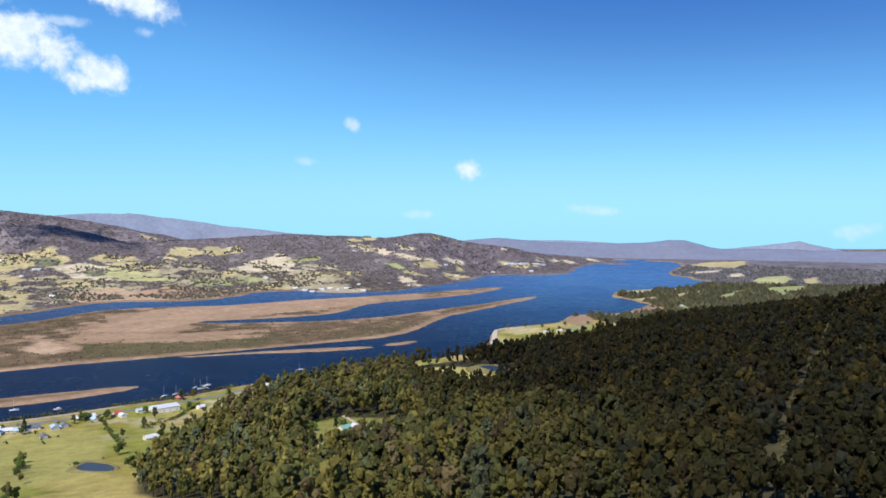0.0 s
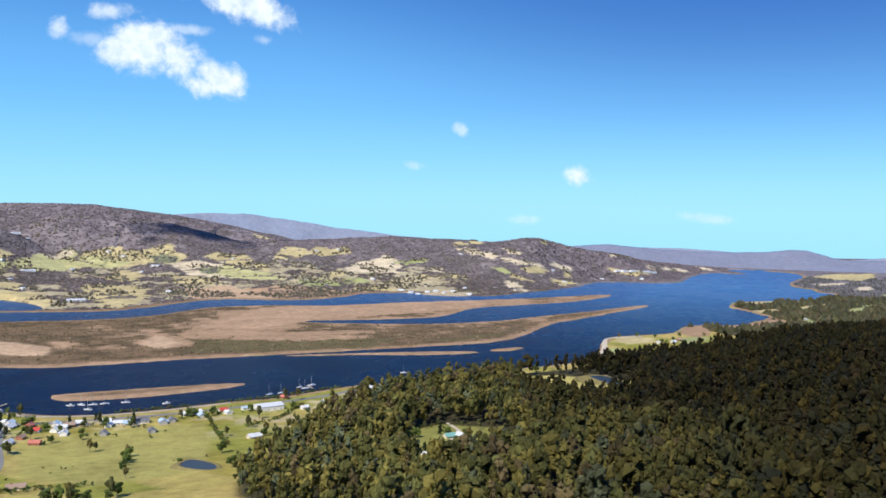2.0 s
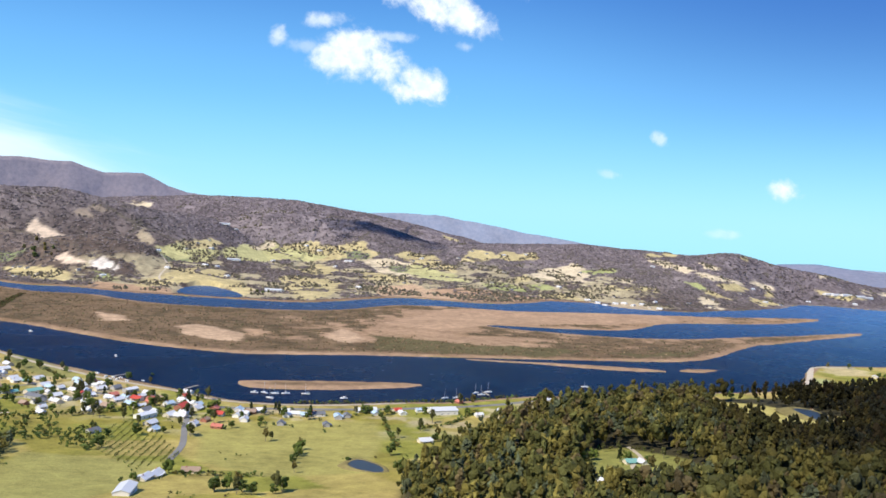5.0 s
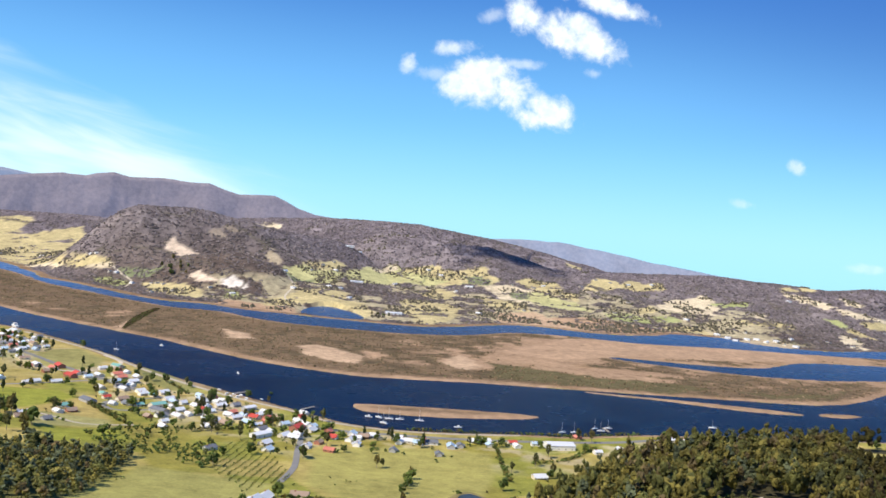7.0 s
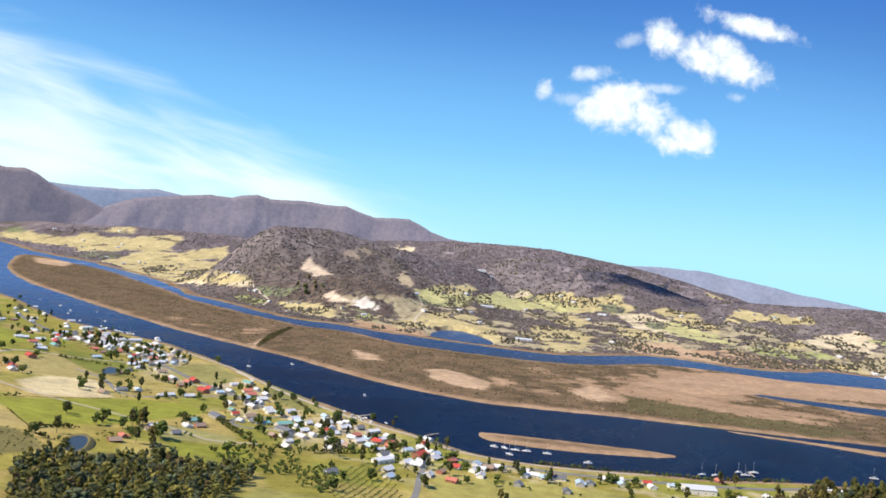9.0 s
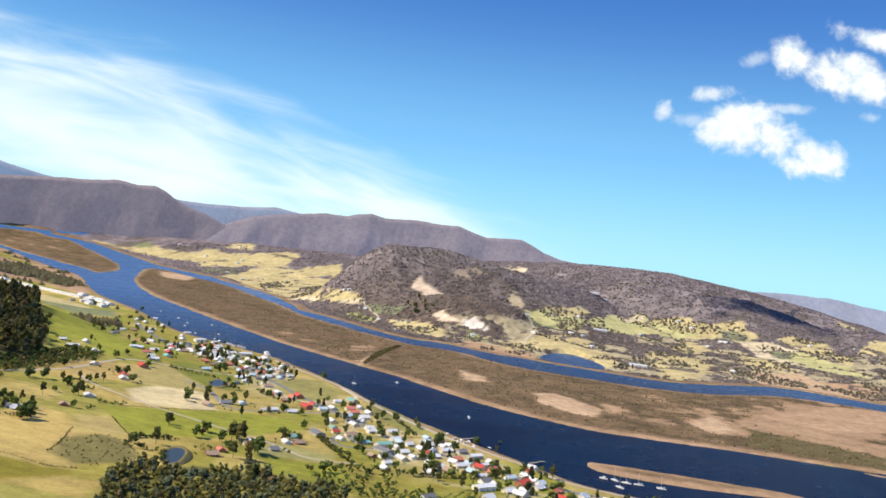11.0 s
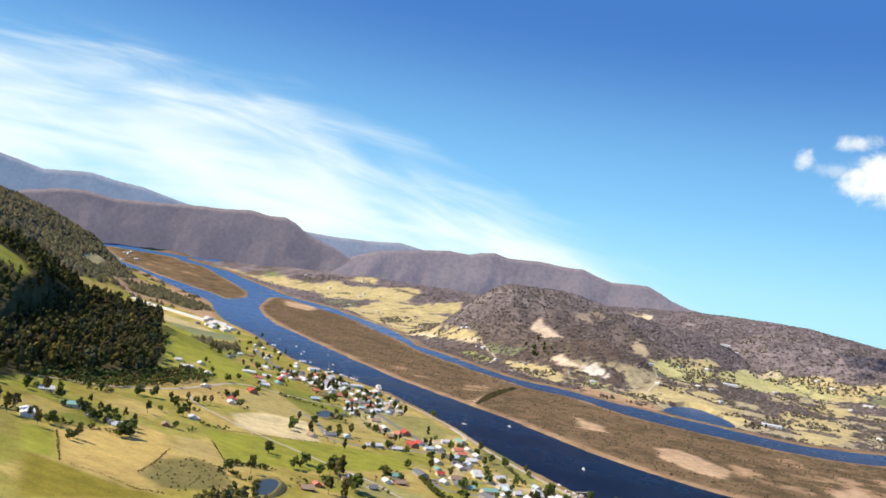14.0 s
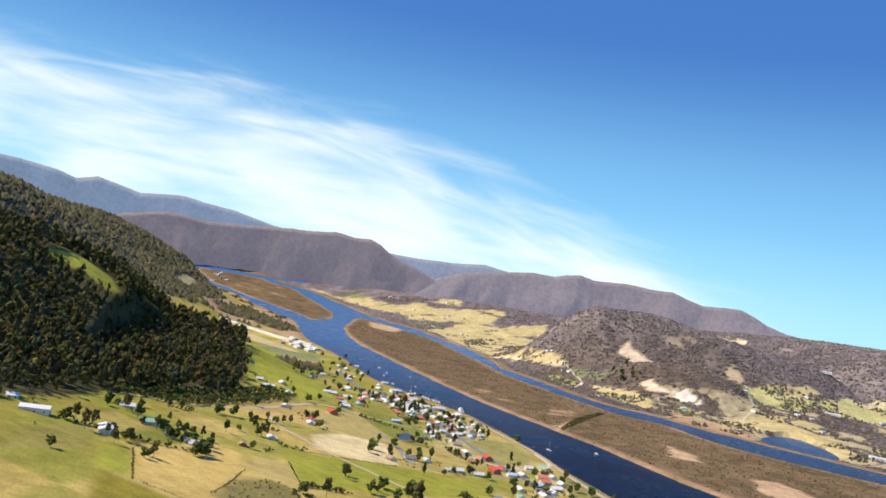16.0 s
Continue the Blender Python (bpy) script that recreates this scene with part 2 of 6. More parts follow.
ISLAND_NORTH = [(-2060, 2930), (-1720, 2507), (-1450, 2240), (-1190, 2030), (-925, 1810), (-735, 1675), (-580, 1585), (-478, 1521), (-368, 1440), (-255, 1365), (-123, 1320), (-40, 1325), (101, 1345), (327, 1361), (535, 1381), (652, 1404), (736, 1464), (873, 1612), (979, 1685), (1091, 1755), (1299, 1888)]
ISLAND_SOUTH = [(1332, 1937), (1150, 1852), (957, 1771), (784, 1698), (646, 1677), (531, 1700), (376, 1758), (385, 1793), (546, 1780), (685, 1800), (794, 1920), (911, 1990), (1193, 2061), (1420, 2240), (1168, 2190), (977, 2155), (790, 2140), (650, 2120), (503, 2085), (433, 2100), (312, 2121), (211, 2105), (139, 2045), (60, 1960), (-27, 1915), (-89, 1900), (-187, 1900), (-276, 1910), (-344, 1925), (-430, 1975), (-500, 2030), (-560, 2045), (-621, 2045), (-722, 2110), (-823, 2179), (-948, 2280), (-1089, 2400), (-1278, 2620), (-1470, 2820), (-1784, 3150), (-2100, 3400), (-2480, 3640)]
SANDBAR = [(-96, 1104), (-81, 1072), (-33, 1066), (37, 1074), (111, 1096), (144, 1122), (84, 1130), (2, 1124), (-77, 1114)]
REED_SPIT = [(231, 1340), (363, 1315), (478, 1286), (567, 1294), (513, 1318), (374, 1336)]
REED_ISLET = [(587, 1301), (622, 1293), (666, 1324), (616, 1325)]
UPPER_ISLAND = [(-2230, 2930), (-2330, 3000), (-2440, 3084), (-2654, 3218), (-3050, 3496), (-3259, 3635), (-3759, 4018), (-4079, 4217), (-5000, 5050), (-5922, 5862), (-6600, 6600), (-6220, 6950), (-5094, 5980), (-4746, 5780), (-3686, 4690), (-3318, 4320), (-2784, 3750), (-2571, 3520), (-2330, 3180)]
LAGOON = [(-338, 2165), (-345, 2270), (-325, 2350), (-288, 2370), (-242, 2305), (-196, 2215), (-181, 2150), (-190, 2112), (-240, 2108), (-298, 2130)]


def squeeze(x, y):
    """Draws the far distance in, so that the valley's end stays within five kilometres."""
    x, y = np.asarray(x, float), np.asarray(y, float)
    dx, dy = x - EYE_X, y - EYE_Y
    r = np.hypot(dx, dy)
    k = np.where(r > 3800, (3800 + 900 * (1 - np.exp(-np.maximum(r - 3800, 0) / 1800))) / np.maximum(r, 1), 1.0)
    return EYE_X + dx * k, EYE_Y + dy * k


def level(x, y):
    """The height of the river and the valley floor, which climbs in the drawn-in distance."""
    r = np.minimum(np.hypot(x - EYE_X, y - EYE_Y), 4692.0)
    true = np.where(r > 3800, 3800 - 1800 * np.log(np.maximum(1 - (r - 3800) / 900, 1e-3)), r)
    left = np.degrees(np.arctan2(EYE_X - x, y - EYE_Y))
    return np.minimum(EYE_Z * (1 - r / np.maximum(true, 1.0)), 18 + 220 * ease(left, 8, 28))


def polar(az, r):
    return EYE_X - math.sin(radians(az)) * r, EYE_Y + math.cos(radians(az)) * r


def draw_in(points):
    x, y = squeeze([p[0] for p in points], [p[1] for p in points])
    return list(zip(x.tolist(), y.tolist()))


def rounded(points, closed, steps=3):
    """A smooth line through the points (Catmull-Rom)."""
    out, n = [], len(points)
    p = np.array(points, float)
    for i in range(n if closed else n - 1):
        a, b, c, d = (p[(i + k) % n] if closed else p[min(max(i + k, 0), n - 1)] for k in (-1, 0, 1, 2))
        for s in range(steps):
            t = s / steps
            out.append(tuple(0.5 * (2 * b + (c - a) * t + (2 * a - 5 * b + 4 * c - d) * t * t + (3 * b - a - 3 * c + d) * t ** 3)))
    if not closed:
        out.append(points[-1])
    return out


def nearest(x, y, line, closed=False):
    """Distance of all points to a line of points, with the place along it."""
    best, where = np.full(x.shape, 1e12), np.zeros(x.shape)
    pts = line + line[:1] if closed else line
    for i in range(len(pts) - 1):
        (ax, ay), (bx, by) = pts[i][:2], pts[i + 1][:2]
        ex, ey = bx - ax, by - ay
        t = np.clip(((x - ax) * ex + (y - ay) * ey) / max(ex * ex + ey * ey, 1e-9), 0, 1)
        d = (x - ax - t * ex) ** 2 + (y - ay - t * ey) ** 2
        near = d < best
        best, where = np.where(near, d, best), np.where(near, i + t, where)
    return np.sqrt(best), where


def inside(x, y, poly):
    odd = np.zeros(x.shape, bool)
    n = len(poly)
    for i in range(n):
        (ax, ay), (bx, by) = poly[i][:2], poly[(i + 1) % n][:2]
        if ay != by:
            odd ^= ((ay > y) != (by > y)) & (x < (bx - ax) * (y - ay) / (by - ay) + ax)
    return odd


def signed(x, y, poly):
    """Distance to a closed line, positive inside."""
    d = nearest(x, y, poly, True)[0]
    return np.where(inside(x, y, poly), d, -d)


def waves(x, y, size, seed=0, octaves=4):
    """Smooth value noise in -1..1, for whole arrays."""
    total, amp, norm = np.zeros(np.shape(x)), 1.0, 0.0
    for o in range(octaves):
        gx, gy = x / size + 17.3 * (seed + o), y / size - 9.1 * (seed + o)
        ix, iy = np.floor(gx), np.floor(gy)
        fx, fy = gx - ix, gy - iy
        fx, fy = fx * fx * (3 - 2 * fx), fy * fy * (3 - 2 * fy)

        def h(a, b):
            v = np.sin(a * 127.1 + b * 311.7 + seed * 74.7) * 43758.5453
            return (v - np.floor(v)) * 2 - 1
        total += amp * ((h(ix, iy) * (1 - fx) + h(ix + 1, iy) * fx) * (1 - fy) + (h(ix, iy + 1) * (1 - fx) + h(ix + 1, iy + 1) * fx) * fy)
        norm, size, amp = norm + amp, size / 2, amp * 0.5
    return total / norm


def ease(v, lo, hi):
    t = np.clip((v - lo) / (hi - lo), 0, 1)
    return t * t * (3 - 2 * t)


NEAR_BANK = draw_in(rounded(NEAR_BANK_UP + NEAR_BANK_DOWN, False))
FAR_LINE = draw_in(rounded(FAR_BANK, False))
NEAR_SIDE = NEAR_BANK + [(2770, 3060), (6000, 3060), (6000, -6000), (-6000, -6000), (-6000, 5900)]
FAR_SIDE = FAR_LINE + [(-6000, 5900), (-4000, 7000), (5000, 7000), (6000, 3070), (2770, 3070)]
ISLANDS = [draw_in(rounded(p, True)) for p in (ISLAND_NORTH + ISLAND_SOUTH, SANDBAR, REED_SPIT, REED_ISLET, UPPER_ISLAND)]
LAGOON_LINE = rounded(LAGOON, True)

# ridges: degrees left, metres out, height; then half width
RIDGES = [
    ([(-8, 3500, 100), (-10.2, 3400, 126), (-13.9, 3400, 131), (-17.7, 3400, 142), (-21.6, 3400, 136), (-24.7, 3400, 133), (-27, 3400, 151), (-27.8, 3400, 151), (-29.4, 3400, 124), (-31.3, 3450, 104), (-33.2, 3500, 92), (-35.5, 3550, 88), (-38.9, 3620, 62), (-40.5, 3750, 30)], 480),
    ([(12, 4200, 225), (7.6, 3900, 252), (4, 3800, 258), (1.5, 3800, 254), (-0.8, 3800, 236), (-3.1, 3800, 216), (-5, 3800, 198), (-6.4, 3800, 182), (-8.4, 3750, 150), (-10.6, 3650, 112), (-12.1, 3600, 95)], 520),
    ([(3.4, 3450, 215), (1.5, 3450, 212), (-0.4, 3450, 198), (-3, 3400, 178), (-5.1, 3350, 155), (-8, 3300, 105)], 380),
    ([(27.8, 3050, 110), (26.3, 3050, 162), (23.9, 3050, 202), (19.7, 3050, 236), (18.3, 3050, 236), (16.5, 3050, 242), (14.7, 3050, 228), (12.8, 3050, 212), (10.5, 3100, 186), (8, 3200, 175)], 290),
    ([(34, 4620, 150), (29, 4560, 165), (24, 4480, 170), (19, 4400, 165), (12, 4350, 190), (4, 4350, 200)], 330),
    ([(19, 2700, 60), (17, 2700, 95), (13.5, 2680, 122), (10.8, 2620, 80), (9.5, 2600, 45)], 190),
    ([(70, 1300, 265), (62, 1350, 232), (58, 1400, 198), (54.8, 1430, 186), (51.4, 1450, 165), (47.8, 1500, 130), (44.7, 1500, 82), (42.6, 1420, 45)], 240),
    ([(75, 2800, 430), (60, 2800, 372), (57.5, 2900, 338), (54.5, 3100, 300), (51.5, 3450, 276), (49.3, 3800, 240), (47.8, 4000, 190), (46.8, 4200, 130)], 330),
    ([(100, 900, 230), (140, 700, 160), (-140, 900, 170), (-100, 1000, 160), (-70, 1100, 118)], 420),
]


def bank_distances(x, y):
    near = nearest(x, y, NEAR_BANK)[0]
    near = np.where(inside(x, y, NEAR_SIDE), near, -near)
    far = nearest(x, y, FAR_LINE)[0]
    far = np.where(inside(x, y, FAR_SIDE), far, -far)
    isl = np.full(np.shape(x), -1e9)
    for p in ISLANDS:
        isl = np.maximum(isl, signed(x, y, p))
    return near, far, isl


def land_height(x, y):
    """Height of the ground, and the distances in from the near bank, the far bank and the islands' shores."""
    near, far, isl = bank_distances(x, y)
    wob = waves(x, y, 60, 3, 3)
    d = np.maximum(np.maximum(near, far), isl) + wob * np.clip(2 + 0.02 * np.hypot(x, y - 1000) ** 0.9 * 0.4, 2, 9)
    flat = np.where(d > 0, 0.35 + 1.1 * ease(d, 0, 14), np.maximum(d * 0.12, -4))
    reach = np.hypot(x - EYE_X, y - EYE_Y)
    steep = 108 - 62 * ease(reach, 1500, 2600) - 40 * ease(reach, 2600, 3600)
    steep = steep * np.where(x > 600, ease(reach, 3300, 2500), 1.0)
    slope = np.where(near > 0, steep * (1 - np.exp(-(np.maximum(near, 0) / 700) ** 2.2)), 0) + np.where(far > 0, 12 * ease(far, 40, 400), 0)
    hill = np.zeros(np.shape(x))
    for crest, width in RIDGES:
        line = [polar(az, r) for az, r, z in crest]
        dist, where = nearest(x, y, line)
        top = np.interp(where, range(len(crest)), [c[2] for c in crest])
        w = width * (1 + 0.25 * waves(x, y, 500, 11, 2))
        hill = np.maximum(hill, top * np.exp(-(dist / w) ** 1.7 * 0.9))
    inland = ease(np.maximum(near, far), 20, 330)
    rough = (waves(x, y, 420, 5, 5) - 0.7 * np.abs(waves(x, y, 240, 6, 3))) * np.clip(hill * 0.07, 0, 13) + waves(x, y, 160, 8, 3) * 2.0 * ease(np.maximum(near, far), 60, 300)
    base = level(x, y)
    high = np.maximum(hill - base, 0)
    z = base + flat + np.hypot(slope, high) * inland + rough * inland
    lag = signed(x, y, LAGOON_LINE)
    z = np.where(lag > -8, np.minimum(z, base + 0.9 - ease(lag, -8, 8) * 2.2), z)
    return z, near, far, isl, d


def axis(stops):
    """Coordinates from (start, spacing) stops, spacing easing from each to the next."""
    out = [stops[0][0]]
    while out[-1] < stops[-1][0]:
        out.append(out[-1] + np.interp(out[-1], [s[0] for s in stops], [s[1] for s in stops]))
    return np.array(out)


def sheet(name, xs, ys, z, mat, keep=None, color=None):
    nx, ny = len(xs), len(ys)
    gx, gy = np.meshgrid(xs, ys)
    v = np.stack([gx, gy, z], -1).reshape(-1, 3)
    i = (np.arange(ny - 1)[:, None] * nx + np.arange(nx - 1)[None]).ravel()
    q = np.stack([i, i + 1, i + nx + 1, i + nx], 1)
    if keep is not None:
        q = q[keep.ravel()]
    return mesh_of(name, v, q, mat, color=None if color is None else ("cover", color.reshape(-1, 3)))


def mesh_of(name, v, faces, mat, smooth=True, color=None):
    """An object from arrays of vertices and of equal-sided faces."""
    used = np.unique(faces)
    if len(used) < len(v):
        back = np.zeros(len(v), np.int64)
        back[used] = np.arange(len(used))
        v, faces = v[used], back[faces]
        if color is not None:
            color = (color[0], color[1][used])
    me = bpy.data.meshes.new(name)
    k = faces.shape[1]
    me.vertices.add(len(v))
    me.vertices.foreach_set("co", np.ascontiguousarray(v, np.float32).ravel())
    me.loops.add(faces.size)
    me.loops.foreach_set("vertex_index", np.ascontiguousarray(faces, np.int32).ravel())
    me.polygons.add(len(faces))
    me.polygons.foreach_set("loop_start", np.arange(0, faces.size, k, dtype=np.int32))
    me.update(calc_edges=True)
    me.polygons.foreach_set("use_smooth", np.full(len(faces), smooth))
    if color is not None:
        layer = me.attributes.new(color[0], "FLOAT_COLOR", "POINT")
        layer.data.foreach_set("color", np.concatenate([color[1], np.ones((len(v), 1))], 1).astype(np.float32).ravel())
    me.materials.append(mat)
    me.validate()
    return new(name, me)


def blend(c, mask, color):
    return c + (np.array(color) - c) * np.asarray(mask)[..., None]


FOREST_MAIN = [(79, 455), (57, 545), (66, 600), (94, 660), (125, 726), (155, 810), (244, 924), (290, 950), (362, 1019), (428, 1058), (505, 1075), (600, 1090), (700, 1110), (800, 1150), (862, 1150), (997, 1185), (1142, 1190), (1300, 1240), (1560, 1180), (1700, 900), (1500, 300), (900, 20), (330, 120), (150, 260)]
CREEK_WOOD = [(-314, 494), (-338, 540), (-375, 590), (-384, 650), (-370, 700), (-340, 725), (-300, 715), (-269, 745), (-250, 735), (-240, 690), (-235, 640), (-225, 560), (-250, 517)]
HILL_WOOD = [(-640, 560), (-689, 664), (-741, 761), (-751, 847), (-778, 985), (-849, 1075), (-965, 1187), (-1060, 1290), (-1200, 1380), (-1500, 1500), (-2000, 1500), (-2000, 500), (-1300, 250), (-900, 250), (-720, 450)]
FOREST = [FOREST_MAIN, CREEK_WOOD, HILL_WOOD]
HOUSE_CLEARING = [(213, 650), (240, 716), (268, 753), (294, 756), (325, 700), (328, 640), (294, 585), (264, 590), (220, 580)]
POND_CLEARING = [(525, 1060), (589, 1052), (650, 944), (570, 825), (512, 845), (540, 942)]
POWER_CUT = [(1830, 1310), (738, 509), (560, 391), (442, 305), (333, 220), (336, 216), (446, 300), (563, 385), (734, 500), (1812, 1280)]
HILL_PASTURE = [(-1100, 905), (-1105, 968), (-1050, 985), (-1012, 970), (-1000, 942), (-1044, 930), (-1071, 895)]
WOOD_GAPS = [HOUSE_CLEARING, POND_CLEARING, POWER_CUT, HILL_PASTURE]
GREEN, BRIGHT, DRY, PALE = (0.20, 0.215, 0.045), (0.27, 0.28, 0.045), (0.46, 0.34, 0.13), (0.62, 0.52, 0.30)
CLEARINGS = [
    (HOUSE_CLEARING, (0.25, 0.25, 0.07)), (POND_CLEARING, (0.42, 0.37, 0.12)), (POWER_CUT, (0.11, 0.105, 0.05)),
    ([(-621, 946), (-628, 1034), (-584, 1058), (-515, 973), (-533, 926), (-568, 891)], PALE),
    ([(-510, 593), (-551, 646), (-540, 679), (-513, 712), (-470, 680), (-435, 608), (-435, 561), (-464, 552)], DRY),
    ([(-505, 780), (-541, 804), (-532, 904), (-494, 1005), (-447, 1030), (-405, 1000), (-431, 800)], BRIGHT),
    ([(-568, 1224), (-586, 1317), (-554, 1351), (-485, 1277), (-467, 1214), (-488, 1183), (-532, 1186)], (0.27, 0.25, 0.09)),
    ([(-426, 1241), (-384, 1235), (-314, 1128), (-286, 1085), (-333, 1092), (-382, 1144)], (0.24, 0.23, 0.08)),
    ([(-40, 900), (70, 905), (66, 790), (40, 660), (-40, 640), (-95, 700), (-110, 860)], (0.33, 0.30, 0.09)),
    ([(-230, 700), (-120, 690), (-118, 600), (-160, 520), (-230, 520)], (0.31, 0.29, 0.09)),
    ([(-360, 800), (-300, 850), (-280, 800), (-330, 740)], BRIGHT), ([(-420, 880), (-330, 890), (-310, 850), (-370, 810)], (0.33, 0.31, 0.12)),
    ([(-760, 1000), (-700, 1130), (-640, 1100), (-640, 1000), (-690, 930)], DRY), ([(-700, 1140), (-660, 1260), (-600, 1200), (-610, 1110)], GREEN),
    ([(-870, 1110), (-900, 1350), (-840, 1390), (-770, 1290), (-780, 1130)], BRIGHT), ([(-1150, 1420), (-1250, 1640), (-1100, 1600), (-980, 1420)], (0.20, 0.21, 0.05)),
    ([(-575, 640), (-600, 700), (-560, 740), (-530, 700)], GREEN), ([(-520, 560), (-600, 640), (-570, 560), (-500, 480)], (0.28, 0.25, 0.07)),
    ([(-537, 620), (-458, 553), (-432, 566), (-406, 588), (-438, 606), (-493, 700), (-532, 742), (-565, 741), (-555, 685)], (0.50, 0.37, 0.13)), ([(-548, 596), (-544, 615), (-515, 602), (-460, 553), (-484, 543)], BRIGHT),
    ([(-477, 538), (-455, 549), (-404, 563), (-380, 595), (-392, 467)], (0.25, 0.215, 0.035)), ([(-437, 608), (-467, 657), (-469, 706), (-441, 706), (-406, 676), (-389, 612), (-408, 599)], (0.20, 0.175, 0.065)),
    ([(-532, 752), (-515, 783), (-460, 733), (-469, 706), (-492, 704)], (0.42, 0.33, 0.13)), ([(-696, 1053), (-721, 1174), (-594, 1085), (-607, 1034), (-641, 989)], (0.40, 0.33, 0.13)),
    ([(-560, 821), (-512, 976), (-482, 956), (-424, 861), (-442, 787), (-468, 740), (-515, 783)], BRIGHT), ([(-968, 1198), (-939, 1225), (-842, 1203), (-774, 1151), (-759, 1090), (-827, 1122), (-843, 1071)], BRIGHT),
    ([(-736, 1203), (-708, 1259), (-625, 1190), (-580, 1117), (-617, 1113)], GREEN),
    (HILL_PASTURE, (0.26, 0.28, 0.05)),
    ([(-380, 560), (-330, 620), (-395, 660), (-405, 600)], (0.36, 0.31, 0.07)),
]


# paddocks, crops and bare ground across the river and down it
STRAW, LIME, CROP, REED, FLATS = (0.48, 0.405, 0.21), (0.45, 0.43, 0.205), (0.20, 0.225, 0.12), (0.40, 0.27, 0.17), (0.48, 0.34, 0.22)
MUD, SCRUB = (0.17, 0.115, 0.07), (0.125, 0.105, 0.05)
STRIPS, DIRT, QUARRY, CLAY, FELLED, LEAFY = (0.60, 0.51, 0.35), (0.44, 0.36, 0.24), (0.62, 0.50, 0.38), (0.74, 0.68, 0.60), (0.27, 0.22, 0.17), (0.33, 0.35, 0.15)
FAR_FIELDS = []


def paddock(color, *outline):
    FAR_FIELDS.append((list(outline), color))


paddock(STRAW, (-166, 3116), (-82, 3168), (-4, 3212), (35, 3138), (126, 3196), (167, 3203), (183, 3109), (230, 3065), (157, 2986), (101, 3012), (25, 2994), (-86, 3002), (-157, 2941))
paddock(CROP, (64, 3088), (146, 3091), (174, 3016), (82, 3016))
paddock(STRIPS, (157, 2986), (257, 3022), (330, 2970), (306, 2743), (204, 2824), (173, 2915))
paddock(LIME, (230, 2922), (356, 2940), (455, 2755), (468, 2617), (364, 2631), (302, 2786))
paddock(CROP, (230, 2922), (298, 2936), (294, 2842), (259, 2824))
paddock(STRAW, (140, 2821), (201, 2784), (276, 2710), (274, 2532), (203, 2579), (139, 2631))
paddock(STRAW, (-64, 2817), (-3, 2957), (60, 2863), (41, 2761), (-28, 2726))
paddock(STRAW, (-101, 2636), (-60, 2639), (20, 2442), (81, 2410), (19, 2300), (-24, 2308), (-55, 2404), (-92, 2405), (-120, 2519))
paddock(FLATS, (173, 2503), (286, 2557), (339, 2450), (391, 2263), (317, 2287), (167, 2310))
paddock(REED, (329, 2494), (488, 2528), (650, 2466), (759, 2416), (718, 2337), (576, 2308), (407, 2265), (339, 2450))
paddock(STRAW, (270, 3071), (336, 3122), (427, 3106), (436, 2952), (481, 2920), (455, 2813), (399, 2896), (330, 2970))
paddock(STRAW, (527, 3079), (590, 3197), (648, 3158), (665, 3083), (594, 2988), (512, 2990))
paddock(STRAW, (633, 3081), (697, 3180), (741, 3129), (800, 3147), (812, 3062), (729, 3031), (662, 3014))
paddock(STRIPS, (703, 2795), (783, 2907), (866, 2944), (909, 2982), (924, 2924), (942, 2847), (856, 2672), (772, 2718), (724, 2758))
paddock(LEAFY, (899, 2877), (1050, 2884), (1032, 2844), (937, 2832))
paddock(LEAFY, (524, 2623), (585, 2653), (645, 2593), (651, 2543), (560, 2539), (512, 2562))
paddock(STRAW, (640, 2733), (693, 2793), (689, 2696), (623, 2657))
paddock(LEAFY, (653, 2626), (735, 2654), (740, 2602), (659, 2574))
paddock(STRAW, (654, 2518), (730, 2563), (775, 2527), (796, 2420), (736, 2456), (668, 2470))
paddock(STRIPS, (1196, 3013), (1240, 2979), (1286, 2872), (1306, 2817), (1265, 2824), (1224, 2885), (1193, 2946))
paddock(STRAW, (1213, 3086), (1260, 3115), (1274, 3063), (1837, 4263), (1338, 3048), (1256, 3019), (1200, 3022))
paddock(STRIPS, (1357, 2931), (1382, 2887), (1412, 2854), (1393, 2823), (1346, 2847))
paddock(STRAW, (1541, 2986), (1615, 3040), (1558, 2956))
paddock(STRIPS, (1301, 2806), (1357, 2783), (1429, 2793), (1499, 2795), (1437, 2763), (1339, 2744), (1293, 2763))
paddock(STRAW, (1336, 2715), (1403, 2763), (1474, 2769), (1418, 2704), (1351, 2677))
paddock(LEAFY, (1229, 2715), (1265, 2724), (1288, 2672), (1252, 2639), (1240, 2668))
paddock(STRAW, (1288, 2672), (1333, 2598), (1276, 2609), (1252, 2639))
paddock(STRIPS, (1214, 2588), (1258, 2571), (1246, 2483), (1183, 2375), (1161, 2400), (1184, 2522))
paddock(STRIPS, (1492, 2828), (1549, 2848), (1626, 2838), (1593, 2820), (1519, 2811))
paddock(STRAW, (1438, 2677), (1514, 2694), (1540, 2661), (1419, 2541), (1400, 2604))
paddock(STRAW, (1536, 2778), (1586, 2807), (1581, 2776), (1524, 2734))
paddock(STRAW, (932, 2634), (982, 2608), (1078, 2601), (1038, 2549), (962, 2580), (928, 2594))
paddock(STRIPS, (1008, 2737), (1052, 2742), (1012, 2652), (987, 2649))
paddock(DIRT, (799, 2474), (832, 2368), (903, 2416), (965, 2341), (952, 2275), (848, 2266), (791, 2350))
paddock(STRIPS, (1853, 2960), (2390, 3602), (2046, 3100), (1851, 2937))
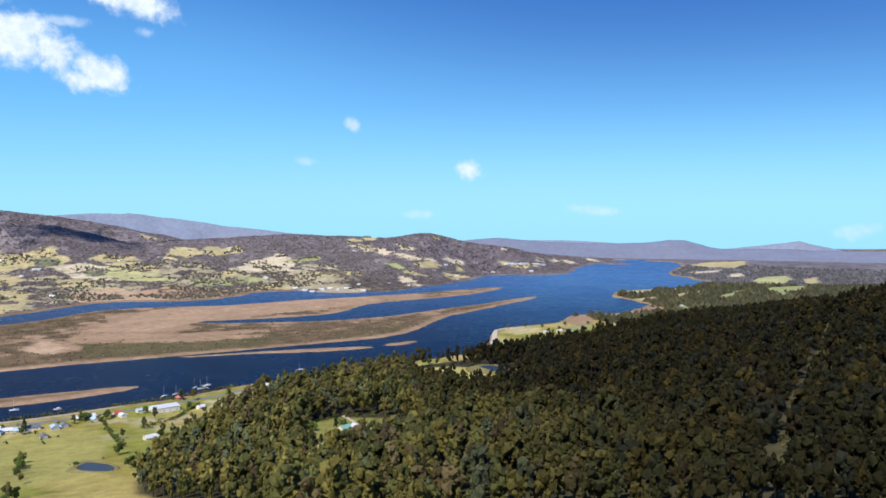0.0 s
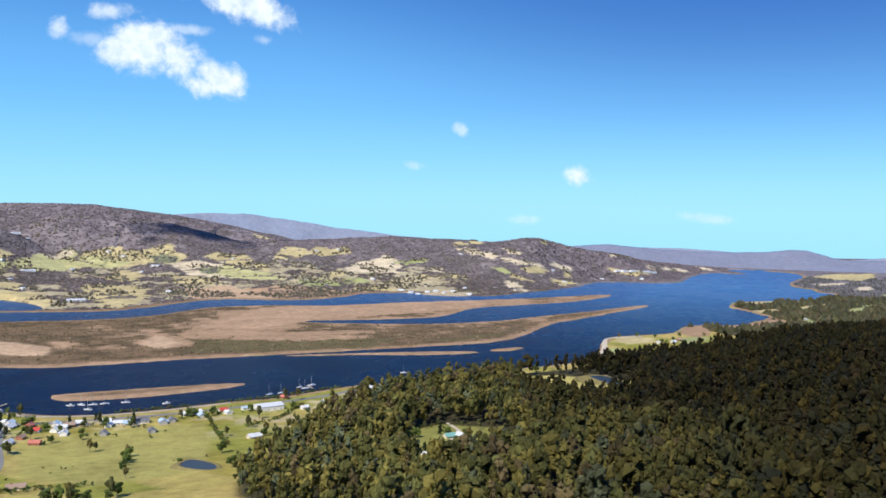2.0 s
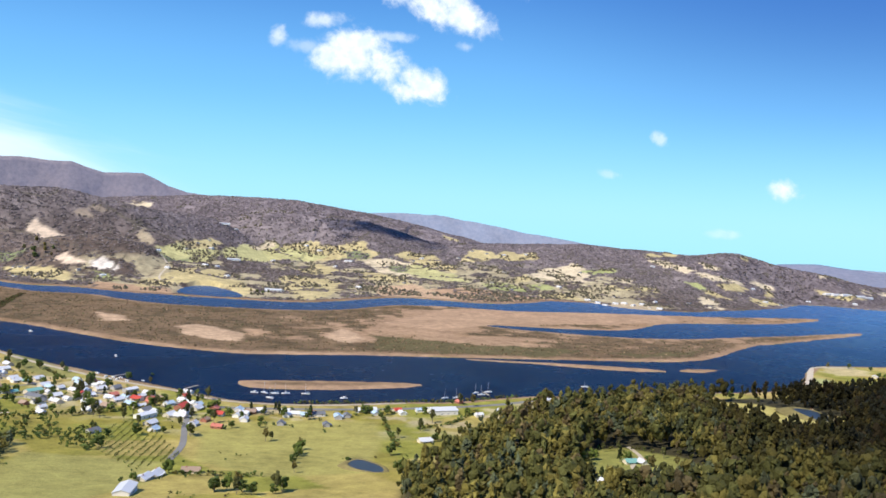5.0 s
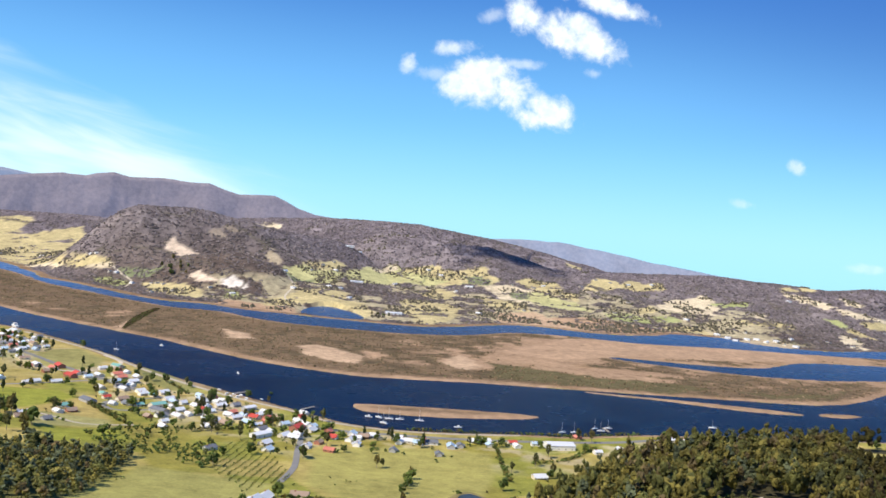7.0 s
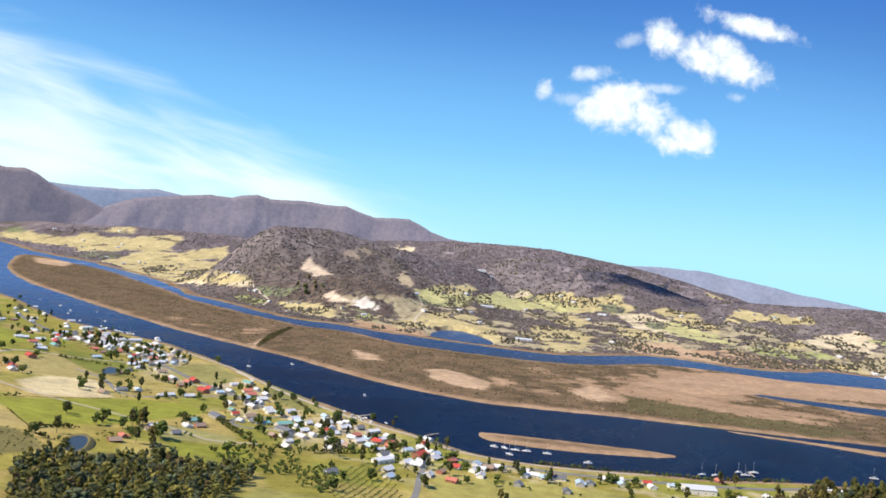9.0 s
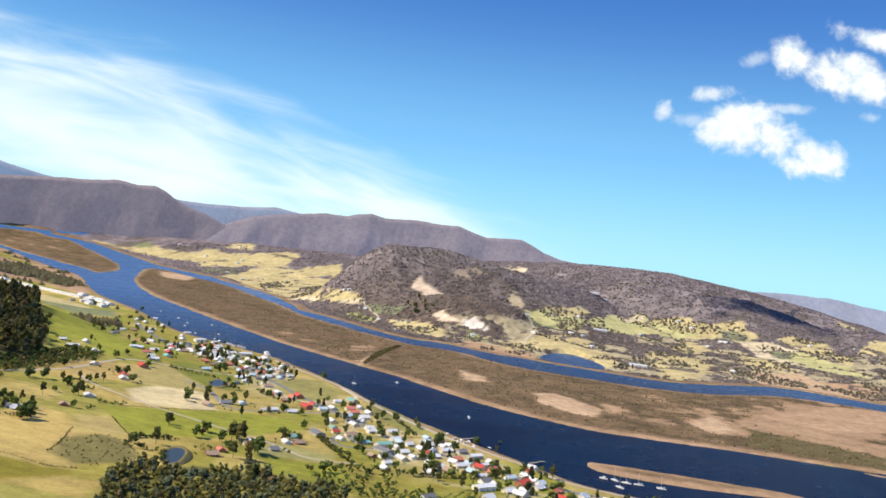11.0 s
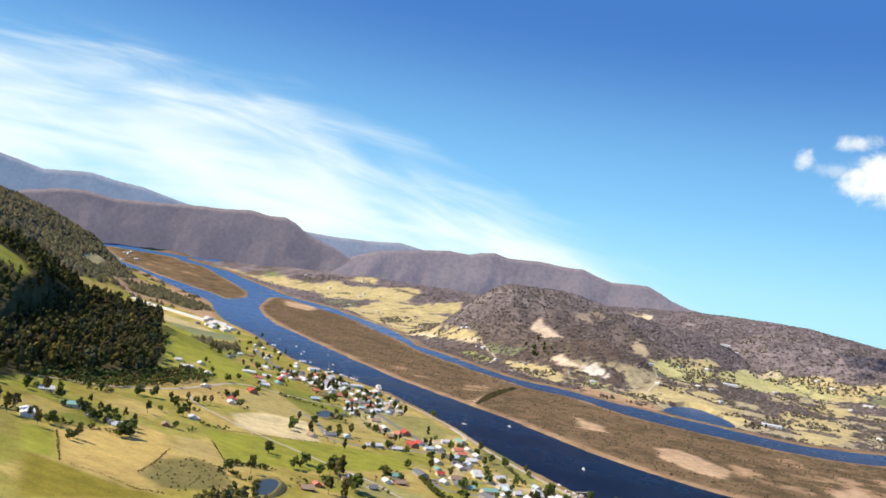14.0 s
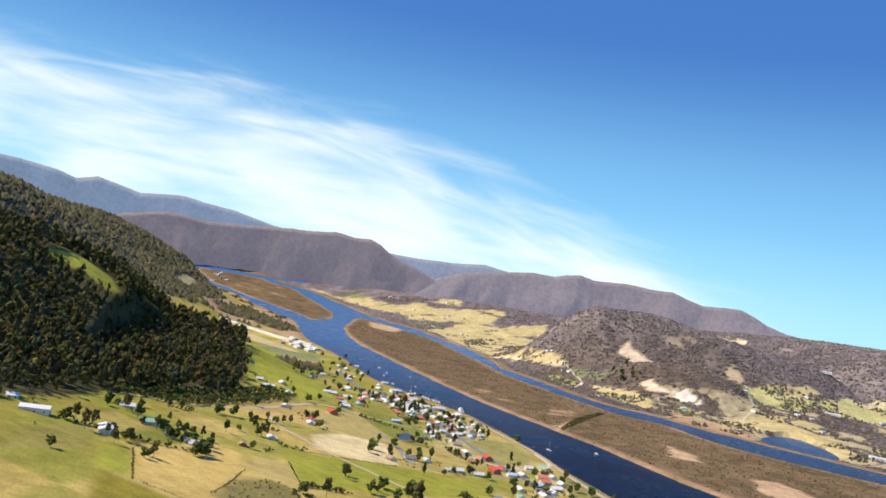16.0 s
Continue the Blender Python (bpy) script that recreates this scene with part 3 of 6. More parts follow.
paddock(STRAW, (1780, 2878), (1807, 2861), (1839, 2815), (1876, 2799), (1942, 2787), (1850, 2757), (1790, 2814), (1775, 2848))
paddock(STRIPS, (2041, 3010), (2137, 3073), (2099, 2960), (2002, 2894))
paddock(STRIPS, (2255, 3164), (2372, 3208), (2355, 3108), (2262, 3076), (2177, 3052))
paddock(STRIPS, (2514, 3264), (2511, 3164), (2487, 3115), (2447, 3163))
paddock(STRAW, (548, 3727), (621, 3706), (600, 3654), (549, 3682))
paddock(STRAW, (-2350, 3817), (-2275, 3841), (-2183, 3839), (-2110, 3868), (-2032, 3941), (-1916, 4007), (-1879, 3963), (-1892, 3850), (-1876, 3820), (-1937, 3773), (-2012, 3753), (-2229, 3638))
paddock(CROP, (-2173, 3617), (-2050, 3695), (-2011, 3608), (-2103, 3529))
paddock(STRAW, (-2256, 3933), (-2202, 4022), (-2165, 4023), (-2122, 3939), (-2196, 3910))
paddock(STRAW, (-2052, 3559), (-1996, 3678), (-1903, 3764), (-1796, 3778), (-1719, 3737), (-1623, 3772), (-1202, 2857), (-1043, 2715), (-1016, 2658), (-1076, 2665), (-1165, 2757), (-1443, 3158), (-1555, 3149), (-1617, 3044), (-1863, 3398))
paddock(STRAW, (-1718, 3849), (-1669, 3927), (-1136, 2859), (-1107, 2817), (-1184, 2880), (-1630, 3786))
paddock(STRAW, (-1045, 2762), (-999, 2743), (-959, 2717), (-978, 2697), (-1028, 2682), (-1073, 2742))
paddock(STRIPS, (-1450, 2902), (-1338, 2935), (-1166, 2741), (-1222, 2756), (-1379, 2890))
paddock(STRIPS, (-1142, 2728), (-1037, 2662), (-1000, 2643), (-1042, 2632), (-1091, 2657))
paddock(CROP, (-974, 2625), (-887, 2616), (-820, 2583), (-859, 2543), (-920, 2563))
paddock(LEAFY, (-1039, 2585), (-969, 2551), (-889, 2486), (-906, 2439), (-982, 2496))
paddock(QUARRY, (-882, 2744), (-863, 2771), (-802, 2736), (-744, 2710), (-770, 2673), (-809, 2677), (-847, 2703))
paddock(QUARRY, (-729, 2512), (-701, 2515), (-635, 2470), (-654, 2451), (-693, 2467))
paddock(CLAY, (-622, 2474), (-602, 2504), (-564, 2490), (-539, 2461), (-541, 2420), (-600, 2438))
paddock(LEAFY, (-604, 2424), (-552, 2417), (-522, 2333), (-581, 2344))
paddock(FELLED, (-771, 2845), (-751, 2879), (-702, 2851), (-722, 2818))
paddock(FELLED, (-735, 2892), (-715, 2928), (-674, 2892), (-685, 2874))
paddock(STRIPS, (-656, 3020), (-807, 3879), (-704, 3753), (-615, 3022))
paddock(DIRT, (-674, 2762), (-632, 2780), (-573, 2776), (-606, 2760), (-622, 2643))
paddock(DIRT, (-574, 2880), (-549, 2835), (-524, 2813), (-532, 2766), (-561, 2804))
paddock(STRAW, (-846, 2487), (-721, 2449), (-648, 2380), (-639, 2295), (-704, 2299), (-795, 2371))
paddock(REED, (-593, 2216), (-562, 2305), (-381, 2252), (-335, 2117), (-403, 2072), (-489, 2079))
paddock(LIME, (-509, 2749), (-445, 2852), (-404, 2843), (-320, 2923), (-310, 2852), (-363, 2709), (-451, 2602), (-473, 2619))
paddock(CROP, (-458, 2635), (-394, 2733), (-383, 2668), (-431, 2593))
paddock(STRAW, (-465, 2856), (-416, 2908), (-372, 3005), (-321, 2999), (-339, 2917), (-406, 2854))
paddock(LIME, (-320, 2923), (-257, 3060), (-167, 3186), (-121, 3119), (-41, 3106), (38, 3054), (-17, 2993), (-131, 2982), (-235, 2857), (-297, 2825))
paddock(STRIPS, (-240, 3087), (-166, 3181), (-151, 3125), (-216, 3053))
paddock(STRAW, (-481, 2361), (-423, 2388), (-383, 2514), (-306, 2567), (-272, 2566), (-246, 2418), (-206, 2405), (-171, 2289), (-175, 2173), (-241, 2318), (-323, 2363), (-385, 2273), (-440, 2245))
paddock(STRAW, (-92, 2307), (-43, 2613), (15, 2605), (70, 2532), (61, 2378), (24, 2210), (-28, 2088), (-60, 2237))
paddock(STRAW, (-30, 2794), (-6, 2933), (39, 2897), (74, 2834), (39, 2709), (-11, 2694))
paddock(STRAW, (-23, 3137), (35, 3171), (94, 3120), (150, 3054), (112, 3012), (38, 3054))
paddock(CROP, (94, 3101), (178, 3058), (167, 2998), (103, 3012))
paddock(STRAW, (312, 3113), (379, 3129), (407, 3051), (348, 2998), (316, 3041))
paddock(STRAW, (-2595, 3759), (-2418, 3754), (-2255, 3807), (-2107, 3884), (-1949, 4003), (-1898, 3942), (-1894, 3852), (-1990, 3802), (-2177, 3696), (-2351, 3664), (-2509, 3652), (-2696, 3667), (-2848, 3674))
paddock(STRAW, (-2264, 3893), (-2242, 3991), (-2160, 3995), (-2138, 3932), (-2210, 3888))
paddock(CROP, (-2205, 3596), (-2084, 3701), (-2063, 3620), (-2124, 3521))
paddock(CROP, (-2733, 3777), (-2624, 3795), (-2573, 3753), (-2637, 3725))
paddock(STRAW, (-2038, 3483), (-2006, 3727), (-1815, 3822), (-1651, 3976), (-1130, 2857), (-1629, 3813), (-1753, 3711), (-1896, 3646), (-1909, 3467))
paddock(STRAW, (-1878, 3415), (-1865, 3594), (-1678, 3459), (-1220, 2810), (-1053, 2698), (-1036, 2666), (-1112, 2669), (-1354, 2916), (-1541, 3052), (-1725, 3246))
paddock(STRAW, (1697, 1984), (1807, 1986), (1750, 1873), (1620, 1831), (1620, 1867))
paddock(STRAW, (1538, 1747), (1628, 1761), (1563, 1677), (1509, 1691))
paddock(STRAW, (1833, 1940), (1930, 1984), (1806, 1872))
paddock(STRAW, (1722, 1786), (1868, 1849), (1921, 1869), (1839, 1798), (1660, 1698))
paddock(LEAFY, (1472, 1518), (1544, 1556), (1529, 1493), (1459, 1432), (1442, 1467))
paddock(LIME, (2266, 2005), (2402, 2081), (2634, 2161), (2445, 1979), (2292, 1894), (2220, 1895))
paddock(LEAFY, (2146, 1820), (2297, 1793), (2083, 1611), (1844, 1511), (1894, 1599))
paddock(LEAFY, (1782, 1668), (2025, 1827), (1961, 1736), (1740, 1580), (1701, 1571))
paddock(STRAW, (2497, 1977), (2665, 2054), (2372, 1821), (2344, 1841))
paddock(STRAW, (2737, 2788), (2873, 2810), (3044, 2747), (2949, 2643), (2701, 2487), (2686, 2622), (2734, 2735))
paddock(STRIPS, (2435, 2459), (2582, 2459), (2471, 2357), (2376, 2383))
paddock(STRIPS, (2432, 2260), (2517, 2273), (2412, 2176), (2353, 2171))
paddock(STRAW, (898, 1403), (924, 1412), (958, 1361), (934, 1306), (905, 1303), (867, 1303), (868, 1345))
paddock(LEAFY, (802, 1268), (845, 1288), (817, 1224), (769, 1195))
paddock(LEAFY, (1006, 1332), (1076, 1351), (1057, 1308), (976, 1256), (960, 1269))
paddock(REED, (-2278, 2343), (-2536, 2763), (-2432, 2888), (-2033, 2563), (-1760, 2293), (-1527, 2018), (-1633, 2094), (-1878, 2220), (-1941, 2134), (-2030, 2145))
paddock(MUD, (-2312, 2447), (-2438, 2761), (-2041, 2512), (-1796, 2286), (-1747, 2176), (-1986, 2309), (-2024, 2190))
paddock(BRIGHT, (-1523, 1733), (-1276, 1677), (-1083, 1554), (-840, 1211), (-856, 1175), (-870, 1126), (-945, 1172), (-1007, 1255), (-1200, 1480))
paddock(STRAW, (-1725, 1940), (-1560, 1918), (-1351, 1806), (-1327, 1736), (-1448, 1782), (-1569, 1810))
paddock(CROP, (-1478, 1769), (-1468, 1804), (-1370, 1787), (-1308, 1834), (-1228, 1718), (-1288, 1671), (-1440, 1740))
paddock(STRAW, (-2365, 2256), (-2565, 2530), (-2523, 2554), (-2408, 2428), (-2358, 2320))
ISLAND_PATCHES = []


def patch(color, *outline):
    ISLAND_PATCHES.append((list(outline), color))


patch(FLATS, (-437, 1735), (-364, 1689), (-342, 1614), (-387, 1602))
patch(FLATS, (-259, 1569), (-219, 1610), (-125, 1516), (-121, 1421), (-164, 1428), (-208, 1469))
patch(FLATS, (15, 1526), (52, 1633), (94, 1504), (63, 1451), (34, 1472))
patch(REED, (128, 1725), (311, 2048), (621, 2197), (914, 2203), (903, 2014), (658, 1879), (384, 1809), (255, 1658))
patch(REED, (-56, 1346), (33, 1348), (122, 1346), (210, 1337), (296, 1327), (204, 1297), (76, 1306), (-54, 1314))
patch(SCRUB, (97, 1558), (196, 1525), (310, 1492), (428, 1491), (477, 1459), (381, 1386), (216, 1382), (108, 1405))
patch(SCRUB, (500, 1469), (593, 1459), (688, 1500), (771, 1591), (701, 1485), (574, 1411))
patch(FLATS, (-589, 1593), (-609, 1681), (-618, 1752), (-605, 1729), (-592, 1652), (-577, 1584))
patch(MUD, (-2166, 3136), (-1853, 2849), (-1316, 2370), (-988, 2127), (-791, 2022), (-681, 1919), (-851, 2026), (-1164, 2190), (-1561, 2468), (-1800, 2677))
patch(FLATS, (-2224, 3325), (-2055, 3344), (-1950, 3102), (-2078, 3149))


def paint(c, x, y, poly, color, soft=5.0, ragged=0.0, grain=None):
    """Lays a colour on the ground within an outline."""
    px, py = [p[0] for p in poly], [p[1] for p in poly]
    m = (x > min(px) - 15) & (x < max(px) + 15) & (y > min(py) - 15) & (y < max(py) + 15)
    if m.any():
        d = signed(x[m], y[m], poly)
        if grain is not None:
            d = d + ragged * grain[m]
        c[m] = blend(c[m], ease(d, -soft, soft), color)


def land_cover(x, y, z, near, far, isl, d):
    """What grows where: base colours of grass, reeds, scrub, bare ground."""
    n1, n2, n3 = waves(x, y, 300, 21, 4), waves(x, y, 70, 22, 4), waves(x, y, 18, 23, 3)
    h = z - level(x, y)
    c = np.zeros(x.shape + (3,)) + (0.27, 0.25, 0.06)
    # near side: green and dry paddocks
    c = blend(c, ease(n1 + 0.4 * n2, -0.1, 0.4), (0.44, 0.35, 0.13))
    c = blend(c, ease(n2 + n3 * 0.3, 0.15, 0.6) * 0.5, (0.19, 0.21, 0.045))
    c = c * np.array((1.0, 0.96, 0.85))
    part_of = np.floor(x / 62 + 0.5 * y / 62 + n1 * 0.5) * 5.31 + np.floor(y / 85 - 0.4 * x / 85 + n1 * 0.5) * 2.17
    part_of = np.sin(part_of * 12.9898) * 43758.5453
    part_of = part_of - np.floor(part_of)
    c = blend(c, (part_of > 0.62) * 0.45, (0.47, 0.37, 0.14))
    c = blend(c, (part_of < 0.30) * 0.5, (0.22, 0.25, 0.045))
    c = c * (1 + 0.16 * n3 + 0.10 * waves(x, y, 9, 29, 2))[..., None]
    yard = ease(near, 25, 45) * ease(near, 200, 120) * ease(x, -950, -850) * ease(x, 330, 250) * ease(n3 + 0.6 * n2, -0.1, 0.3)
    c = blend(c, yard * 0.75, (0.46, 0.39, 0.25))
    # far side: bush on the hills, with paddocks cut into it
    # haze put into the colours: violet-grey bush, paler and bluer far off
    bush = blend(np.zeros_like(c) + (0.140, 0.120, 0.120), ease(n3 + n2 * 0.5, -0.3, 0.5), (0.190, 0.164, 0.160))
    bush = blend(bush, ease(n1 + 0.5 * n2, 0.1, 0.6) * 0.5, (0.25, 0.215, 0.20))
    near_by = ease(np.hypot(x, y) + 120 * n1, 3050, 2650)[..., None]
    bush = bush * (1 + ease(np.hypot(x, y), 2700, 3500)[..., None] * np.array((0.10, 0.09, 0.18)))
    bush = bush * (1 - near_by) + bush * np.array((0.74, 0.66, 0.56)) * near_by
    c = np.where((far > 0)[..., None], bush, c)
    up = (near > 0) & (np.hypot(x, y) > 1700) & (x < 0)
    grown = ease(h + n1 * 40 + n2 * 25, 30, 50) * up
    c = blend(c, grown, (0.105, 0.098, 0.068))
    # down the river the base colour also pales and blues as haze
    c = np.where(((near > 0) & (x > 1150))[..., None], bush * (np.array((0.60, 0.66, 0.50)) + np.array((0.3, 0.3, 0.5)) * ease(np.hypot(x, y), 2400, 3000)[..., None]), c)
    tilled = ease(n2 * 0.8 + n1 * 0.5 + 0.3 * n3, -0.10, 0.08) * ease(h, 75, 50) * (far > 40) * ease(far, 900, 700) * ease(x, -700, -600) * ease(x, 1100, 950)
    c = blend(c, tilled * 0.85, (0.43, 0.375, 0.235))
    wooded = ease(h, 60, 85) * (x < -650) * (x > -1650) * (y < 3400)   # the steep end of the quarry hill keeps its bush
    for poly, col in FAR_FIELDS:
        paint(c, x, y, poly, np.array(col), 7.0, 14.0, n3 + n2 - (12 * wooded if col == STRAW else 0))
    c = np.where((far > 0)[..., None], c * (1 + 0.22 * n3)[..., None], c)
    c = blend(c, (np.abs(waves(x, y, 150, 77, 2)) < 0.03) * (far > 0) * 0.75, (0.12, 0.105, 0.08))
    # reeds and scrub of the islands and flats
    reed = blend(np.zeros_like(c) + (0.35, 0.235, 0.145), ease(n2 + 0.5 * n3, -0.2, 0.5) * 0.7, (0.27, 0.175, 0.095))
    scrub = blend(np.zeros_like(c) + (0.180, 0.124, 0.072), ease(n3 + 0.6 * n2, -0.2, 0.4), (0.110, 0.082, 0.045))
    thick = ease(n2 * 0.7 + n1 * 0.5 + 0.25 * n3 + ease(x, 250, -350) * 0.75 + 0.75 * ease(isl, 170, 70) * ease(y, 1800, 1500) * ease(x, -350, 100), 0.02, 0.26) * ease(isl, 6 - 3 * ease(-x, 1200, 2000), 34 - 16 * ease(-x, 1200, 2000))
    ic = reed * (1 - thick)[..., None] + scrub * thick[..., None]
    c = np.where((isl > -3)[..., None], ic, c)
    for poly, col in ISLAND_PATCHES:
        paint(c, x, y, poly, np.array(col), 6.0, 12.0, n3 + n2)
    c = np.where((isl > -3)[..., None], c * (1 + 0.2 * waves(x, y, 9, 25, 2))[..., None], c)
    flats = (far > 0) & (far < 26 + 14 * n2) & (x < 800)
    c = np.where(flats[..., None], reed * 0.75, c)
    flats = (near > 0) & (near < 60 + 30 * n2) & (x > 1060) & (x < 1480)
    c = np.where(flats[..., None], reed, c)
    flats = (near > 0) & (near < 60 + 30 * n2) & (x < -1750)
    c = np.where(flats[..., None], ic * 0 + blend(reed, ease(n2, 0, 0.4), (0.16, 0.11, 0.06)), c)
    edge = (near > 0) & (near < 14) & (x > -1750)
    c = np.where(edge[..., None], reed * 0.9, c)
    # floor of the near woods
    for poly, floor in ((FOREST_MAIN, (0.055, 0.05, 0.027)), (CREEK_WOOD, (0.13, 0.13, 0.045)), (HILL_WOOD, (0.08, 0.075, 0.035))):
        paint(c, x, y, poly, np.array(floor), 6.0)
    for poly, col in CLEARINGS:
        paint(c, x, y, poly, np.array(col))
    return c


XS = axis([(-4900, 40), (-2400, 18), (-1000, 7), (-750, 4.5), (350, 4.5), (1000, 6), (1500, 8), (2700, 14), (4900, 42)])
YS = axis([(-4900, 160), (0, 40), (350, 8), (450, 4.5), (1080, 4.5), (1250, 7), (2500, 9), (3300, 12), (3700, 18), (4900, 24)])
GX, GY = np.meshgrid(XS, YS)
GZ, G_NEAR, G_FAR, G_ISL, G_D = land_height(GX, GY)


def ground_z(x, y):
    """Height of the ground sheet at one place."""
    i = min(max(int(np.searchsorted(XS, x)) - 1, 0), len(XS) - 2)
    j = min(max(int(np.searchsorted(YS, y)) - 1, 0), len(YS) - 2)
    fx, fy = (x - XS[i]) / (XS[i + 1] - XS[i]), (y - YS[j]) / (YS[j + 1] - YS[j])
    return float((GZ[j, i] * (1 - fx) + GZ[j, i + 1] * fx) * (1 - fy) + (GZ[j + 1, i] * (1 - fx) + GZ[j + 1, i + 1] * fx) * fy)


def ground_at(x, y):
    """The same for arrays."""
    i = np.clip(np.searchsorted(XS, x) - 1, 0, len(XS) - 2)
    j = np.clip(np.searchsorted(YS, y) - 1, 0, len(YS) - 2)
    fx, fy = (x - XS[i]) / (XS[i + 1] - XS[i]), (y - YS[j]) / (YS[j + 1] - YS[j])
    return (GZ[j, i] * (1 - fx) + GZ[j, i + 1] * fx) * (1 - fy) + (GZ[j + 1, i] * (1 - fx) + GZ[j + 1, i + 1] * fx) * fy


COVER = land_cover(GX, GY, GZ, G_NEAR, G_FAR, G_ISL, G_D)


def make_land():
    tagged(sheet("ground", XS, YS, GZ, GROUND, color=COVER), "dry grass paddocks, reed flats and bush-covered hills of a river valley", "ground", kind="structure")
    wx, wy = np.arange(-4900, 4901, 50.0), np.arange(700, 4901, 50.0)
    mx, my = np.meshgrid(wx, wy)
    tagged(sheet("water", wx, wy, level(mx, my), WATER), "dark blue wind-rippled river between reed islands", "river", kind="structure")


BACKDROP = [(-80, -2.2), (-60, -2.2), (-55, -2.3), (-51.5, -1.6), (-49, -1.95), (-45, -2.3), (-40, -1.85), (-37, -1.75), (-34, -1.8), (-30.4, -1.8), (-24, -1.75), (-17.6, -1.2), (-13.9, -0.83), (-10.2, -0.25), (-7.7, 0.1), (-4.5, -0.05), (-2, -0.2), (10, 0.5), (22, 1.2), (26, 1.6), (27.5, 1.8), (29.7, 1.57), (31.6, 1.5), (36, 1.6), (41.4, 1.97), (44, 2.54), (47, 2.8), (49.7, 2.57), (52.2, 3.09), (53.4, 2.75), (54.5, 3.05), (56.7, 3.26), (58.6, 3.4), (80, 3.6)]


MOUNTAIN = [(-2, -0.6), (1, 0.0), (3, 0.2), (5.5, 0.28), (7.4, 0.43), (8.6, 0.54), (9.75, 0.88), (10.5, 1.29), (11.3, 1.6), (12.2, 1.56), (13.6, 1.43), (14.7, 1.69), (15.5, 1.98), (16.6, 1.98), (18.2, 2.05), (19.2, 1.96), (20.4, 1.92), (21.3, 2.12), (22.2, 1.98), (22.9, 1.75), (24.3, 1.78), (25.6, 1.64), (27.1, 1.39), (28.8, 1.09), (30, 0.6), (32, -0.4), (34.5, -1.5)]
DOWNRIVER = [(-75, -2.1), (-60, -2.1), (-54, -2.12), (-50, -2.12), (-47.4, -2.15), (-46, -2.04), (-44.6, -1.66), (-43.6, -1.6), (-42.2, -1.75), (-39.4, -1.9), (-35.3, -1.88), (-32.3, -1.6), (-30, -1.74), (-27, -1.9), (-20, -2.1)]
BLUFF = [(26.5, -1.7), (28.9, -0.61), (30.1, 0.05), (31.9, 0.88), (33.0, 1.2), (33.7, 1.5), (34.4, 1.95), (35.1, 2.2), (36.1, 2.1), (37.4, 2.27), (38.8, 2.12), (40.2, 2.0), (41.5, 1.85), (43.6, 1.7), (45.4, 1.56), (47.2, 1.66), (48.5, 1.57), (50.2, 1.22), (52, 0.6), (54.5, -0.9)]


def far_range(crest, near, far, color, relief, label):
    """A range of mountains too far off to shift: a gullied face that rises to an uneven crest."""
    az = np.linspace(crest[0][0], crest[-1][0], int((crest[-1][0] - crest[0][0]) * 12))
    el = np.interp(az, [b[0] for b in crest], [b[1] for b in crest]) + 0.10 * waves(az, az * 0, 2.2, 31, 5)
    top = EYE_Z + np.tan(np.radians(el)) * far
    rows, steps = [], 14
    for k in range(steps + 1):
        f = k / steps
        rr = near + (far - near) * f + relief * waves(az, az * 0 + f * 3.0, 2.4, 35, 4) * math.sin(math.pi * f)
        z = 10 + (top - 10) * (f ** 0.85)
        rows.append(np.stack([EYE_X - np.sin(np.radians(az)) * rr, EYE_Y + np.cos(np.radians(az)) * rr, z], 1))
    rows.append(rows[-1] + np.array((0, 12, -20)))
    v, n = np.concatenate(rows), len(az)
    i = (np.arange(len(rows) - 1)[:, None] * n + np.arange(n - 1)[None]).ravel()
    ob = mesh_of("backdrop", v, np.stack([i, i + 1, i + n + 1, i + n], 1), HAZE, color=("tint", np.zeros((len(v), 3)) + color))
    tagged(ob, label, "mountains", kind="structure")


def make_backdrop():
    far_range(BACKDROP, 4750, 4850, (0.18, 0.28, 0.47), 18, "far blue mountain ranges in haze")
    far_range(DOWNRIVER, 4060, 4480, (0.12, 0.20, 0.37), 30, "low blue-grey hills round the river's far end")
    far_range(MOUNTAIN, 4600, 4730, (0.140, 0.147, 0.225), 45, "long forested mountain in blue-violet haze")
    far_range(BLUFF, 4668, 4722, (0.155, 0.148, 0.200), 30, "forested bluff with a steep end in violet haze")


make_land()
make_backdrop()


# ---- plants ----
PHI = (1 + 5 ** 0.5) / 2
ICO_V = np.array([(-1, PHI, 0), (1, PHI, 0), (-1, -PHI, 0), (1, -PHI, 0), (0, -1, PHI), (0, 1, PHI), (0, -1, -PHI), (0, 1, -PHI), (PHI, 0, -1), (PHI, 0, 1), (-PHI, 0, -1), (-PHI, 0, 1)]) / math.hypot(1, PHI)
ICO_F = np.array([(0, 11, 5), (0, 5, 1), (0, 1, 7), (0, 7, 10), (0, 10, 11), (1, 5, 9), (5, 11, 4), (11, 10, 2), (10, 7, 6), (7, 1, 8), (3, 9, 4), (3, 4, 2), (3, 2, 6), (3, 6, 8), (3, 8, 9), (4, 9, 5), (2, 4, 11), (6, 2, 10), (8, 6, 7), (9, 8, 1)])
rng = np.random.default_rng(7)


OCT_V = np.array([(1, 0, 0), (0, 1, 0), (-1, 0, 0), (0, -1, 0), (0, 0, 1), (0, 0, -1)], float)
OCT_F = np.array([(0, 1, 4), (1, 2, 4), (2, 3, 4), (3, 0, 4), (1, 0, 5), (2, 1, 5), (3, 2, 5), (0, 3, 5)])


